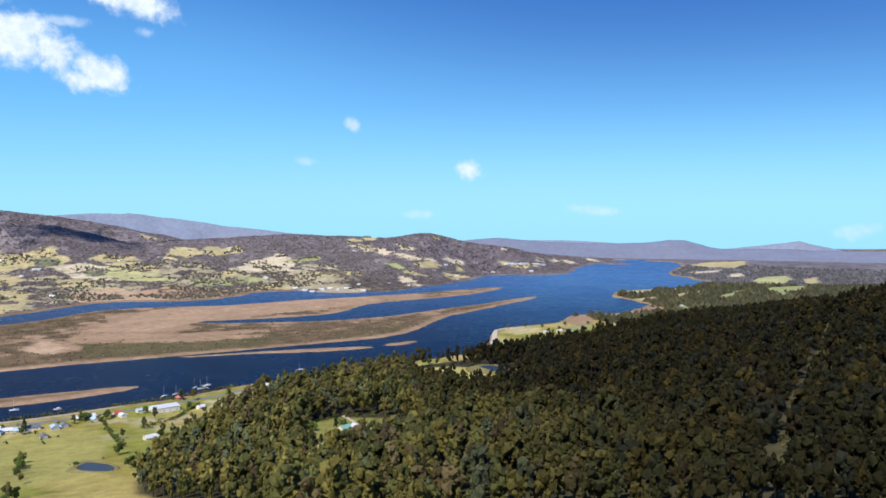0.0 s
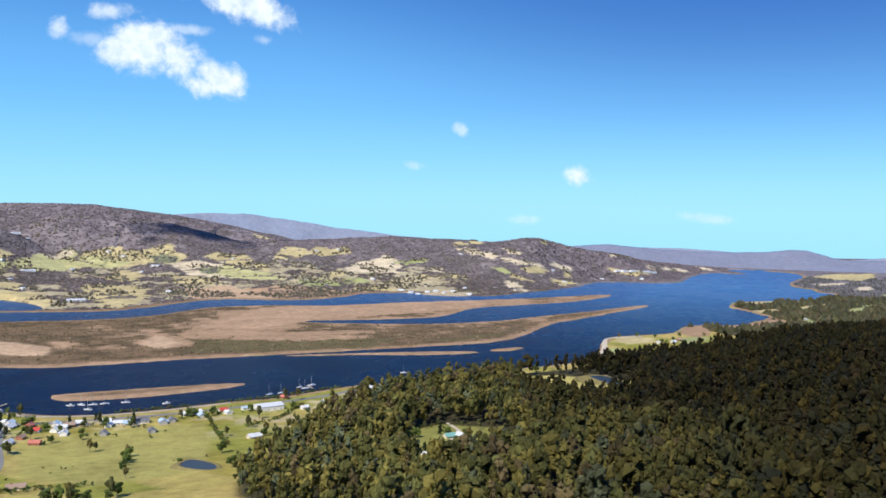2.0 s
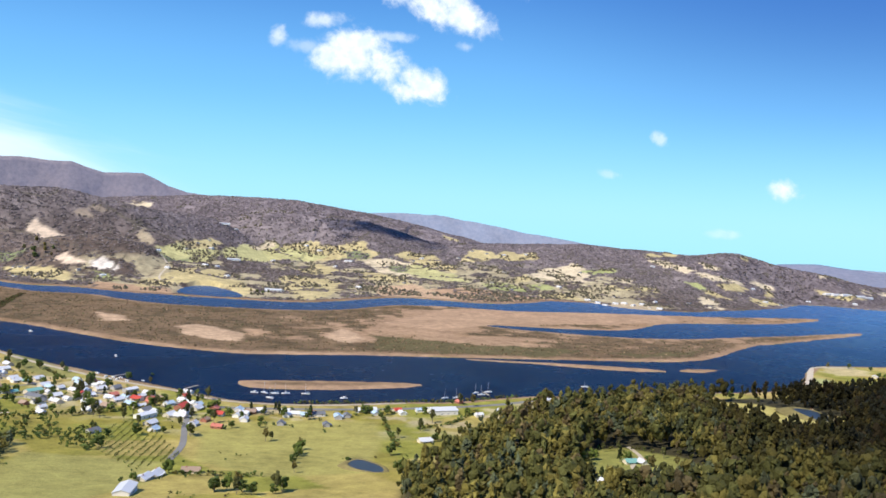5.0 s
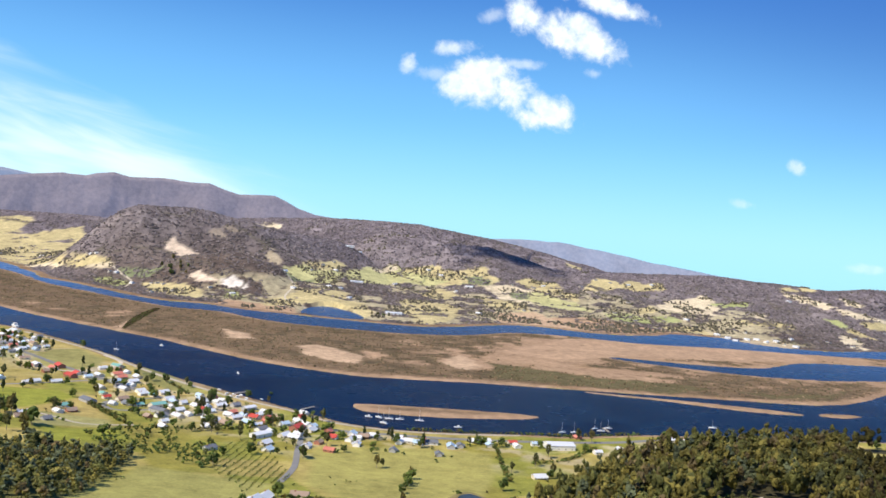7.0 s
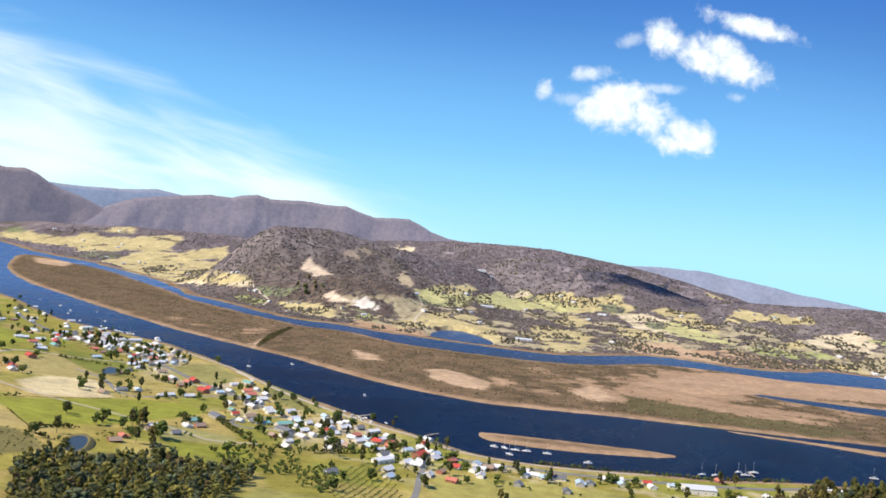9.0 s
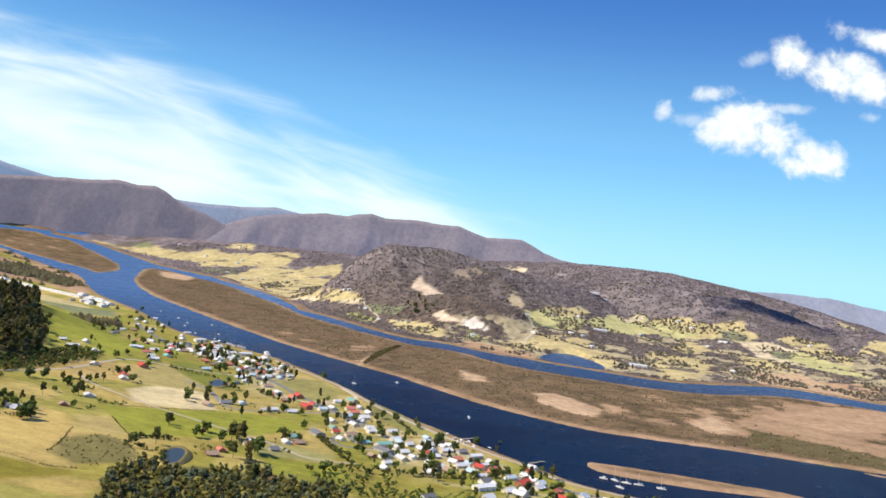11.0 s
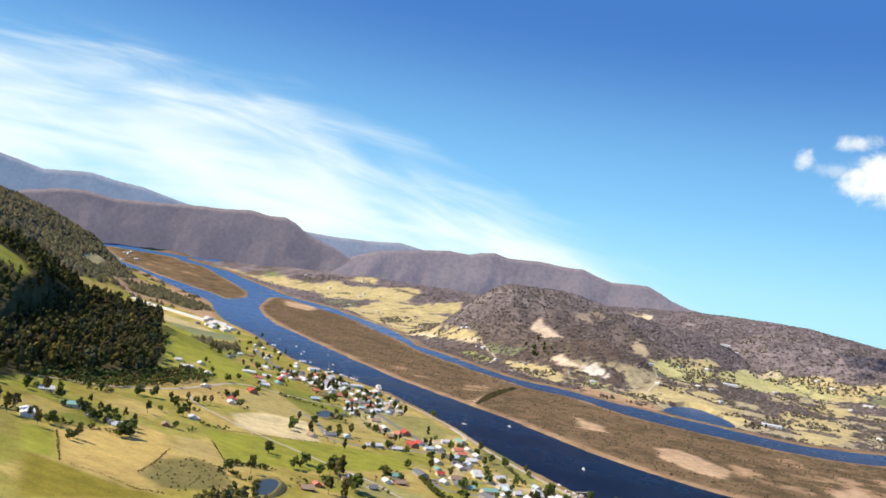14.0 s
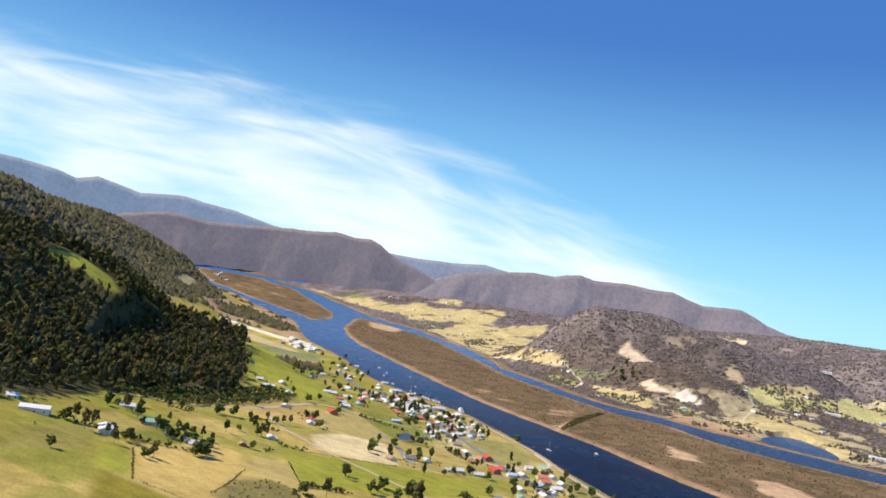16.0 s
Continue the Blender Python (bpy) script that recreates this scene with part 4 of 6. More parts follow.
def lump(center, radius, squash=0.75, rough=0.38):
    """One leafy clump: an uneven ball."""
    v = ICO_V * (1 + rng.uniform(-rough, rough, (12, 1))) * radius
    v[:, 2] *= squash
    return v + np.array(center)


def join(pieces):
    vs, fs, n = [], [], 0
    for v, f in pieces:
        vs.append(v)
        fs.append(f + n)
        n += len(v)
    return np.concatenate(vs), np.concatenate(fs)


def crown_shape(kind, leaves, leaf=0.05):
    """A crown for a tree of height 1: uneven boughs of foliage up the stem, with sprays of leaves that break their outline."""
    boughs = max(3, min(6, leaves // 24))
    lean = rng.uniform(-0.03, 0.03, 2)
    spots, out = [], []
    for k in range(boughs):
        f = (k + 0.5) / boughs
        a = k * 2.4 + rng.uniform(-0.6, 0.6)
        if kind == "gum":        # open, ragged, domed
            h, r, size, squash = 0.42 + 0.48 * f, 0.15 * math.sin(math.pi * min(0.97, 0.25 + 0.68 * f)) ** 0.8, rng.uniform(0.085, 0.13), 1.25
        elif kind == "tall":     # narrow, pointed
            h, r, size, squash = 0.28 + 0.64 * f, 0.085 * (1 - f) ** 0.7 + 0.01, rng.uniform(0.075, 0.115) * (1.3 - 0.65 * f), 1.45
        else:                    # round garden tree
            h, r, size, squash = 0.28 + 0.50 * f, 0.24 * math.sin(math.pi * (0.18 + 0.72 * f)) ** 0.7, rng.uniform(0.15, 0.22), 0.85
        c = np.array((math.cos(a) * r + lean[0] * h, math.sin(a) * r + lean[1] * h, h))
        spots.append((c, size, squash))
        out.append((lump(c, size * 0.92, squash, 0.5), ICO_F))
    for k in range(max(10, leaves // 6)):
        c, size, squash = spots[k % boughs]
        way_out = rng.normal(0, 1, 3) + np.array((0, 0, 0.35))
        way_out /= np.linalg.norm(way_out)
        p = c + way_out * size * rng.uniform(0.75, 1.15) * np.array((1, 1, squash))
        s = leaf * rng.uniform(0.55, 1.15)
        out.append((OCT_V * (1 + rng.uniform(-0.4, 0.4, (6, 1))) * np.array((s, s, s * rng.uniform(1.0, 1.7))) + p, OCT_F))
    return join(out)


def trunk_shape(top=0.6, thick=0.022, limbs=3):
    """A tapered five-sided trunk with a few limbs."""
    out = []

    def stick(a, b, ra, rb):
        a, b = np.array(a, float), np.array(b, float)
        ring = np.array([(math.cos(t), math.sin(t), 0) for t in np.arange(5) * 2 * math.pi / 5])
        v = np.concatenate([a + ring * ra, b + ring * rb])
        f = []
        for i in range(5):
            j = (i + 1) % 5
            f += [(i, j, j + 5), (i, j + 5, i + 5)]
        out.append((v, np.array(f)))
    stick((0, 0, -0.03), (0.01, 0.0, top), thick, thick * 0.5)
    for k in range(limbs):
        a = k * 2.1 + 0.4
        stick((0.005, 0, top * (0.5 + 0.12 * k)), (math.cos(a) * 0.13, math.sin(a) * 0.13, top + 0.08 + 0.04 * k), thick * 0.5, thick * 0.2)
    return join(out)


OLIVE, YELLOW, GREY, BROWN = (0.076, 0.078, 0.024), (0.128, 0.112, 0.030), (0.072, 0.084, 0.046), (0.10, 0.078, 0.036)
GARDEN = (0.090, 0.125, 0.032)


def tints(n, weights, colors):
    pick = rng.choice(len(colors), n, p=np.array(weights) / sum(weights))
    return np.array(colors)[pick] * rng.uniform(0.7, 1.25, (n, 1))


def strew(name, xy, heights, shapes, colors, label, category, wide=(0.85, 1.2), sink=0.0, mat=None):
    """Many plants as one mesh."""
    n = len(xy)
    z = ground_at(xy[:, 0], xy[:, 1]) - sink
    which = rng.integers(0, len(shapes), n)
    turn, w = rng.uniform(0, 6.283, n), rng.uniform(*wide, n)
    vs, fs, cs, count = [], [], [], 0
    for k, (v, f) in enumerate(shapes):
        m = np.nonzero(which == k)[0]
        if not len(m):
            continue
        c, s = np.cos(turn[m])[:, None], np.sin(turn[m])[:, None]
        hw = (heights[m] * w[m])[:, None]
        p = np.stack([(v[:, 0] * c - v[:, 1] * s) * hw + xy[m, 0:1], (v[:, 0] * s + v[:, 1] * c) * hw + xy[m, 1:2], v[:, 2] * heights[m][:, None] + z[m][:, None]], -1)
        vs.append(p.reshape(-1, 3))
        fs.append((f[None] + (np.arange(len(m)) * len(v))[:, None, None] + count).reshape(-1, 3))
        cs.append(np.repeat(colors[m], len(v), 0))
        count += len(m) * len(v)
    ob = mesh_of(name, np.concatenate(vs), np.concatenate(fs), mat or LEAF, smooth=shapes is TUFTS, color=("tint", np.concatenate(cs)))
    return tagged(ob, label, category, kind="stuff")


def fill(poly, gap, jitter=0.45, margin=0.0, holes=()):
    """Loosely gridded places inside an outline, outside the holes."""
    p = np.array(poly)
    x, y = np.meshgrid(np.arange(p[:, 0].min(), p[:, 0].max(), gap), np.arange(p[:, 1].min(), p[:, 1].max(), gap))
    x, y = x.ravel() + rng.uniform(-jitter, jitter, x.size) * gap, y.ravel() + rng.uniform(-jitter, jitter, y.size) * gap
    ok = signed(x, y, poly) > margin
    for h in holes:
        ok &= signed(x, y, h) < -2
    return np.stack([x[ok], y[ok]], 1)


def full_tree(kind, leaves, leaf=0.05):
    return join([crown_shape(kind, leaves, leaf), trunk_shape(0.55 if kind != "tall" else 0.5, 0.016, 1)])


NEAR_SHAPES = [full_tree(k, n) for k, n in (("gum", 130), ("tall", 140), ("gum", 140), ("tall", 130), ("tall", 150), ("gum", 120), ("tall", 125), ("gum", 150))]
MID_SHAPES = [crown_shape(k, n, 0.06) for k, n in (("gum", 90), ("tall", 84), ("tall", 90), ("gum", 86), ("tall", 80), ("gum", 92))]


def tuft():
    """A low uneven dome of far foliage."""
    ring = [(math.cos(a) * rng.uniform(0.35, 0.6), math.sin(a) * rng.uniform(0.35, 0.6), rng.uniform(-0.1, 0.15)) for a in np.arange(6) * math.pi / 3]
    return np.array(ring + [(rng.uniform(-0.15, 0.15), rng.uniform(-0.15, 0.15), rng.uniform(0.7, 0.95))]), np.array([(i, (i + 1) % 6, 6) for i in range(6)])


TUFTS = [tuft() for _ in range(10)]


def make_woods():
    p = fill(FOREST_MAIN, 11.2, holes=WOOD_GAPS)
    p = p[waves(p[:, 0], p[:, 1], 45, 51, 2) > -0.62]
    r = np.hypot(p[:, 0], p[:, 1] + 60)
    bearing = np.degrees(np.arctan2(p[:, 0], p[:, 1] + 60))
    p, r = p[(bearing < 62) & (r > 400)], r[(bearing < 62) & (r > 400)]
    near, mid = p[r < 760], p[(r >= 760)]
    mid = mid[rng.uniform(0, 1, len(mid)) < 0.95]
    kinds = [OLIVE, YELLOW, GREY, BROWN]
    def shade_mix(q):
        """Yellow-olive gums to the west; the eastern slope's shade is put into darker tints."""
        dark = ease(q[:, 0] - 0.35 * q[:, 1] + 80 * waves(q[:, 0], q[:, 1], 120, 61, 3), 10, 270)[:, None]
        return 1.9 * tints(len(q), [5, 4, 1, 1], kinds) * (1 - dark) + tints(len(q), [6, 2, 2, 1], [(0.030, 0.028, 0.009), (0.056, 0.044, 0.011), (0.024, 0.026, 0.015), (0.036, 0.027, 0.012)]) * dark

    def tall(q):
        """Tree heights, lower in the young growth in front of the clearings."""
        h = rng.uniform(15, 31, len(q)) + 10 * np.clip(waves(q[:, 0], q[:, 1], 60, 52, 3) + 0.1, -0.6, 1)
        away = q / np.hypot(q[:, 0], q[:, 1])[:, None]
        for clear, steps in ((POND_CLEARING, (25, 50, 75, 100, 125)), (HOUSE_CLEARING, (20, 40)), (HILL_PASTURE, (20, 40))):
            for k in steps:
                h = np.where(signed(q[:, 0] + away[:, 0] * k, q[:, 1] + away[:, 1] * k, clear) > 0, np.minimum(h, 7 + k * 0.05), h)
        return h

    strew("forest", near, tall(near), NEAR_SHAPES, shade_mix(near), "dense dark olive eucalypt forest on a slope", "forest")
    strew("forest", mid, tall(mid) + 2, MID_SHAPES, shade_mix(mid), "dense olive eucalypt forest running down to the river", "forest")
    q = fill(CREEK_WOOD, 7.6, holes=[[(-420, 670), (-425, 740), (-380, 745), (-340, 720), (-345, 660), (-375, 640)]])
    strew("creek_wood", q, rng.uniform(7, 14, len(q)), NEAR_SHAPES, 2.7 * tints(len(q), [4, 2, 4, 1], kinds), "belt of gum trees and willows along a creek", "wood", wide=(1.25, 1.75))
    q = fill(HILL_WOOD, 12.5, holes=WOOD_GAPS)
    az = np.degrees(np.arctan2(-q[:, 0], q[:, 1] - 150))
    rr = np.hypot(q[:, 0], q[:, 1] - 150)
    q = q[(az < 68) & (rr < 1800)]
    strew("hill_wood", q, tall(q) + 2, MID_SHAPES, 1.55 * tints(len(q), [6, 3, 2, 2], kinds), "dark eucalypt forest covering a steep hill", "forest")
    # bush of the far hills, distance haze painted into its tints
    x, y = rng.uniform(-2900, 2600, 170000), rng.uniform(1900, 4550, 170000)
    i = np.clip(np.searchsorted(XS, x) - 1, 0, len(XS) - 2)
    j = np.clip(np.searchsorted(YS, y) - 1, 0, len(YS) - 2)
    dark = COVER[j, i].sum(-1) < 0.64
    dry_shore = signed(x, y, LAGOON_LINE) < -14
    dark &= dry_shore
    ok = (G_FAR[j, i] > 25) & dark & (np.hypot(x, y) < 4550)
    q = np.stack([x[ok], y[ok]], 1)[:62000]
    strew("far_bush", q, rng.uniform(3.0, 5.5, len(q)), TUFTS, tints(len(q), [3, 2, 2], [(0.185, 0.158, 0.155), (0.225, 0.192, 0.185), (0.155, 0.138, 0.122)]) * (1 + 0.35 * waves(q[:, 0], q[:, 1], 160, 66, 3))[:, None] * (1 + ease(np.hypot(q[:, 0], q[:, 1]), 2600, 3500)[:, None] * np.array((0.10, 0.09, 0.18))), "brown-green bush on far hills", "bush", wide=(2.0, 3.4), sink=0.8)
    ok = (G_FAR[j, i] > 20) & ~dark & dry_shore & (np.hypot(x, y) < 4000) & (waves(x, y, 70, 41, 3) > 0.16)
    q = np.stack([x[ok], y[ok]], 1)[:4800]
    strew("paddock_trees", q, rng.uniform(4, 8.5, len(q)), TUFTS, tints(len(q), [3, 2], [(0.165, 0.155, 0.105), (0.18, 0.155, 0.118)]), "scattered trees and hedges in far paddocks", "trees", wide=(1.1, 1.7))
    x, y = rng.uniform(1150, 3900, 60000), rng.uniform(500, 3300, 60000)
    i = np.clip(np.searchsorted(XS, x) - 1, 0, len(XS) - 2)
    j = np.clip(np.searchsorted(YS, y) - 1, 0, len(YS) - 2)
    ok = (G_NEAR[j, i] > 12) & (COVER[j, i].sum(-1) < 0.62) & (signed(x, y, FOREST_MAIN) < 0) & (np.hypot(x, y) > 1500) & (np.hypot(x, y) < 2900)
    q = np.stack([x[ok], y[ok]], 1)[:13000]
    strew("riverside_bush", q, rng.uniform(8, 17, len(q)), TUFTS, tints(len(q), [3, 2, 2], [(0.10, 0.10, 0.045), (0.09, 0.10, 0.06), (0.12, 0.10, 0.055)]), "dark bush between riverside paddocks", "bush", wide=(0.9, 1.5))
    # beyond that, tufts in lighter tints that carry the haze
    ok = (G_NEAR[j, i] > 12) & (COVER[j, i].sum(-1) < 0.62) & (np.hypot(x, y) > 2850) & (np.hypot(x, y) < 3900)
    q = np.stack([x[ok], y[ok]], 1)[:9000]
    strew("riverside_bush", q, rng.uniform(5, 9, len(q)), TUFTS, tints(len(q), [3, 2], [(0.125, 0.13, 0.12), (0.15, 0.145, 0.14)]), "grey-green bush on low ground down the river", "bush", wide=(1.1, 1.8), sink=1.0)
    x, y = rng.uniform(-3600, -1100, 40000), rng.uniform(1100, 4300, 40000)
    i = np.clip(np.searchsorted(XS, x) - 1, 0, len(XS) - 2)
    j = np.clip(np.searchsorted(YS, y) - 1, 0, len(YS) - 2)
    ok = (G_NEAR[j, i] > 30) & (COVER[j, i].sum(-1) < 0.50) & (signed(x, y, HILL_WOOD) < 0) & (np.hypot(x, y) > 1500)
    q = np.stack([x[ok], y[ok]], 1)[:11000]
    strew("hill_bush", q, rng.uniform(10, 19, len(q)), TUFTS, tints(len(q), [3, 2, 2], [(0.13, 0.13, 0.065), (0.12, 0.12, 0.075), (0.16, 0.135, 0.075)]), "dark bush on the hill above the upper river", "bush", wide=(1.0, 1.6), sink=2.0)
    # scrub of the islands
    x, y = rng.uniform(-2300, 1300, 60000), rng.uniform(1250, 3300, 60000)
    i = np.clip(np.searchsorted(XS, x) - 1, 0, len(XS) - 2)
    j = np.clip(np.searchsorted(YS, y) - 1, 0, len(YS) - 2)
    ok = (G_ISL[j, i] > 8) & (COVER[j, i].sum(-1) < 0.62)
    q = np.stack([x[ok], y[ok]], 1)[:14000]
    strew("island_scrub", q, rng.uniform(1.0, 3.2, len(q)), TUFTS, tints(len(q), [3, 2, 2, 2], [(0.22, 0.150, 0.085), (0.14, 0.112, 0.06), (0.27, 0.19, 0.115), (0.13, 0.125, 0.06)]), "low brown scrub on the reed islands", "scrub", wide=(1.0, 2.0))


# ---- single trees ----
TREES_WEST = [(-517, 532), (-510, 608), (-552, 625), (-679, 853), (-676, 874), (-605, 791), (-659, 883), (-605, 851), (-559, 979), (-559, 1021), (-569, 1000), (-558, 1084), (-480, 1035), (-479, 1013), (-475, 1066), (-437, 819), (-435, 802), (-476, 818), (-538, 690), (-554, 719), (-552, 683), (-525, 672), (-589, 697), (-641, 716), (-583, 618), (-594, 608), (-574, 603), (-595, 600), (-580, 635), (-568, 643), (-688, 808), (-683, 788), (-373, 764), (-350, 750), (-433, 810), (-438, 710), (-430, 730)]
TREES_HILLFOOT = [(-684, 862), (-679, 881), (-665, 919), (-657, 925), (-656, 937), (-653, 946), (-516, 618), (-512, 618), (-556, 634), (-542, 605), (-528, 682), (-544, 707), (-568, 735), (-588, 720), (-589, 731), (-591, 715), (-576, 731), (-593, 692), (-624, 734), (-609, 689), (-627, 699), (-661, 713), (-685, 714), (-676, 716), (-565, 617), (-947, 1297), (-936, 1306), (-945, 1345), (-761, 1135), (-749, 1095)]
TREES_PADDOCK = [(-590, 1041), (-578, 1057), (-590, 1025), (-446, 821), (-449, 839), (-637, 889), (-645, 874), (-600, 838), (-482, 828), (-706, 1109), (-617, 822), (-525, 686), (-525, 677), (-571, 707), (-651, 707), (-678, 747), (-668, 697), (-943, 1301), (-725, 964), (-767, 1032)]
TREES_STREET = [(-687, 1273), (-585, 1131), (-488, 1108), (-494, 1134), (-489, 1207), (-556, 1368), (-369, 1142), (-351, 1143), (-319, 1127), (-420, 1071), (-417, 1106), (-342, 983), (-324, 940), (-410, 932), (-678, 1243), (-671, 1256), (-591, 1186), (-548, 1149), (-535, 1142), (-477, 1079), (-368, 1117), (-316, 936), (-331, 995), (-411, 993)]
TREES_BIG = [(-417, 848), (-375, 808), (-412, 829), (-368, 801), (-397, 820), (-361, 770), (-414, 814), (-444, 837), (-833, 2586), (-808, 2610), (-743, 2548), (-735, 2504), (-782, 2520), (-770, 2560), (-800, 2560), (-760, 2530)]
TREES_UPSTREAM = [(-1207, 1712), (-1173, 1699), (-1073, 1589), (-964, 1383), (-1012, 1536), (-951, 1419), (-861, 1274), (-1248, 1829), (-1078, 1511), (-961, 1314), (-928, 1432), (-1075, 1662), (-1190, 1730), (-1050, 1560), (-1100, 1600), (-1030, 1620)]
TREES_CLEARING = [(246, 703), (268, 740), (283, 742), (272, 688), (284, 668), (276, 645), (223, 651), (247, 607), (304, 657), (230, 690), (310, 700)]
TREES_FIELD = [(-67, 580), (-51, 571), (-59, 588), (-48, 582), (-11, 768), (-13, 745), (-14, 723), (-12, 735), (-16, 700), (-21, 590), (-26, 578), (85, 829), (70, 741)]
TREES_TOWN = [(-541, 1033), (-545, 1001), (-482, 973), (-531, 1042), (-393, 911), (-304, 808), (-298, 819), (-194, 897), (-190, 928), (-169, 943), (-211, 914), (-179, 964), (-222, 889), (-214, 881), (-233, 895), (-242, 886), (-117, 823), (-54, 886), (-41, 941), (-129, 967), (-120, 987), (-151, 982), (-312, 1120), (-308, 1062), (-348, 1137), (-1303, 1926), (-1172, 1769), (-1020, 1566), (-984, 1548), (-1060, 1682), (-1070, 1658), (-690, 1289), (-661, 1222), (-208, 1131), (-230, 1094)]
TREES_EAST = [(-10, 768), (-14, 658), (-39, 809), (-44, 804), (-51, 583), (-67, 584), (-41, 572), (-25, 582), (69, 659), (-53, 865), (-101, 880), (-175, 930), (-189, 876), (-164, 813), (-142, 828), (-115, 816), (-181, 738), (-187, 796), (130, 904), (124, 820), (112, 863), (30, 696), (-127, 986), (-198, 1064), (278, 1026), (236, 1002), (191, 992)]
TREES_DOWNRIVER = [(-150, 2192), (-135, 2200), (-165, 2208), (-120, 2188), (-148, 2215), (2138, 1624), (2015, 1583), (2230, 1599), (2454, 1686), (1995, 1625), (1772, 1545), (1694, 1550), (2128, 1825), (1416, 1352), (1536, 1747), (1625, 1779), (1601, 1848), (1702, 1795), (1528, 1502), (889, 1361), (943, 1382), (974, 1366), (1032, 1367), (1086, 1360), (1125, 1372), (589, 1047), (571, 1088), (558, 1120), (540, 1110)]


def tree_model(name, kind, clumps, color, label):
    """A tree 1 m high: an empty with its trunk and its crown."""
    base = new(name)
    v, f = crown_shape(kind, clumps)
    crown = mesh_of("crown", v, f, LEAF, smooth=False, color=("tint", np.repeat(np.array([color]) * 1.15, len(v), 0)))
    v, f = trunk_shape(0.6 if kind == "gum" else 0.45, 0.022, 3)
    trunk = mesh_of("trunk", v, f, BARK)
    crown.parent = trunk.parent = base
    return tagged(base, label, "tree")


def make_trees():
    models = [
        tree_model("gum_tree", "gum", 300, (0.105, 0.110, 0.042), "tall grey-green gum tree standing in dry grass"),
        tree_model("gum_tree", "gum", 280, (0.135, 0.115, 0.038), "olive-brown gum tree with a ragged crown"),
        tree_model("garden_tree", "round", 260, (0.075, 0.105, 0.028), "round dark green tree beside houses"),
        tree_model("garden_tree", "round", 240, (0.12, 0.16, 0.036), "bright green leafy tree in a garden"),
        tree_model("poplar", "tall", 240, (0.040, 0.055, 0.018), "narrow dark green poplar"),
    ]
    spots = [(p, "paddock trees") for p in TREES_WEST + TREES_EAST + TREES_HILLFOOT + TREES_PADDOCK + TREES_FIELD + TREES_CLEARING] + [(p, "town trees") for p in TREES_STREET] + [(p, "tall trees") for p in TREES_BIG] + [(p, "town trees") for p in TREES_TOWN] + [(p, "riverside trees") for p in TREES_DOWNRIVER + TREES_UPSTREAM]
    pick = random.Random(5)
    for x, y in HOUSE_SPOTS[::2] + HOUSE_SPOTS[1::4]:
        a, d = pick.uniform(0, 6.28), pick.uniform(9, 16)
        spots.append(((x + math.cos(a) * d, y + math.sin(a) * d), "town trees"))
    used = set()
    for (x, y), group in spots:
        k = pick.choice([0, 1, 2, 2, 3]) if group != "town trees" else pick.choice([0, 2, 2, 3, 3, 4])
        h = pick.uniform(7, 13) if k != 4 else pick.uniform(11, 17)
        if k in (0, 1):
            h *= 1.25
        if group == "tall trees":
            h *= 1.5
        if not used & {k}:
            used.add(k)
            t = models[k]
            t.matrix_basis = pose(x, y, ground_z(x, y), 0, 0, pick.uniform(0, 360)) @ Matrix.Scale(h, 4)
        else:
            t = copy_thing(models[k], pose(0, 0, 0))
            t.matrix_basis = pose(x, y, ground_z(x, y), 0, 0, pick.uniform(0, 360)) @ Matrix.Scale(h, 4)
        tagged(t, group=group)


# ---- hedges, orchard ----
BELT = [(-756, 767), (-773, 824), (-777, 878), (-761, 927), (-793, 1008), (-795, 1074), (-765, 1090), (-747, 1031), (-723, 925), (-707, 843), (-708, 795), (-729, 785), (-724, 740)]
FENCES = [[(-452, 555), (-432, 566), (-404, 568), (-391, 591)], [(-438, 606), (-458, 644), (-493, 700)], [(-515, 783), (-460, 733)], [(-553, 857), (-535, 900), (-513, 966)], [(-537, 620), (-458, 553)]]
HEDGES = [[(-693, 795), (-682, 821)], [(-674, 899), (-660, 916)], [(-453, 733), (-436, 769)], [(-571, 834), (-558, 853)], [(-645, 876), (-626, 891)], [(-428, 698), (-408, 708), (-392, 683)], [(-384, 973), (-350, 936), (-318, 906)], [(-565, 1168), (-535, 1145)], [(75, 948), (78, 872), (80, 785)], [(-379, 961), (-305, 876)], [(-735, 744), (-756, 850), (-795, 990), (-860, 1070)], [(-430, 690), (-455, 730), (-440, 760)], [(-700, 1150), (-640, 1180)], [(-100, 640), (-40, 640)], [(110, 870), (150, 900), (190, 960)], [(-270, 880), (-220, 905), (-180, 930)], [(-340, 1130), (-300, 1075)], [(-20, 985), (60, 995), (150, 1012), (260, 1055)], [(-600, 600), (-560, 640), (-530, 690)]]
DITCH_TREES = [(-584, 1604), (-574, 1600), (-596, 1730), (-618, 1860), (-632, 1975), (-646, 1970), (-634, 1850), (-612, 1720)]
ORCHARD = [(-199, 841), (-180, 880), (-143, 820), (-110, 724), (-134, 652), (-176, 715)]


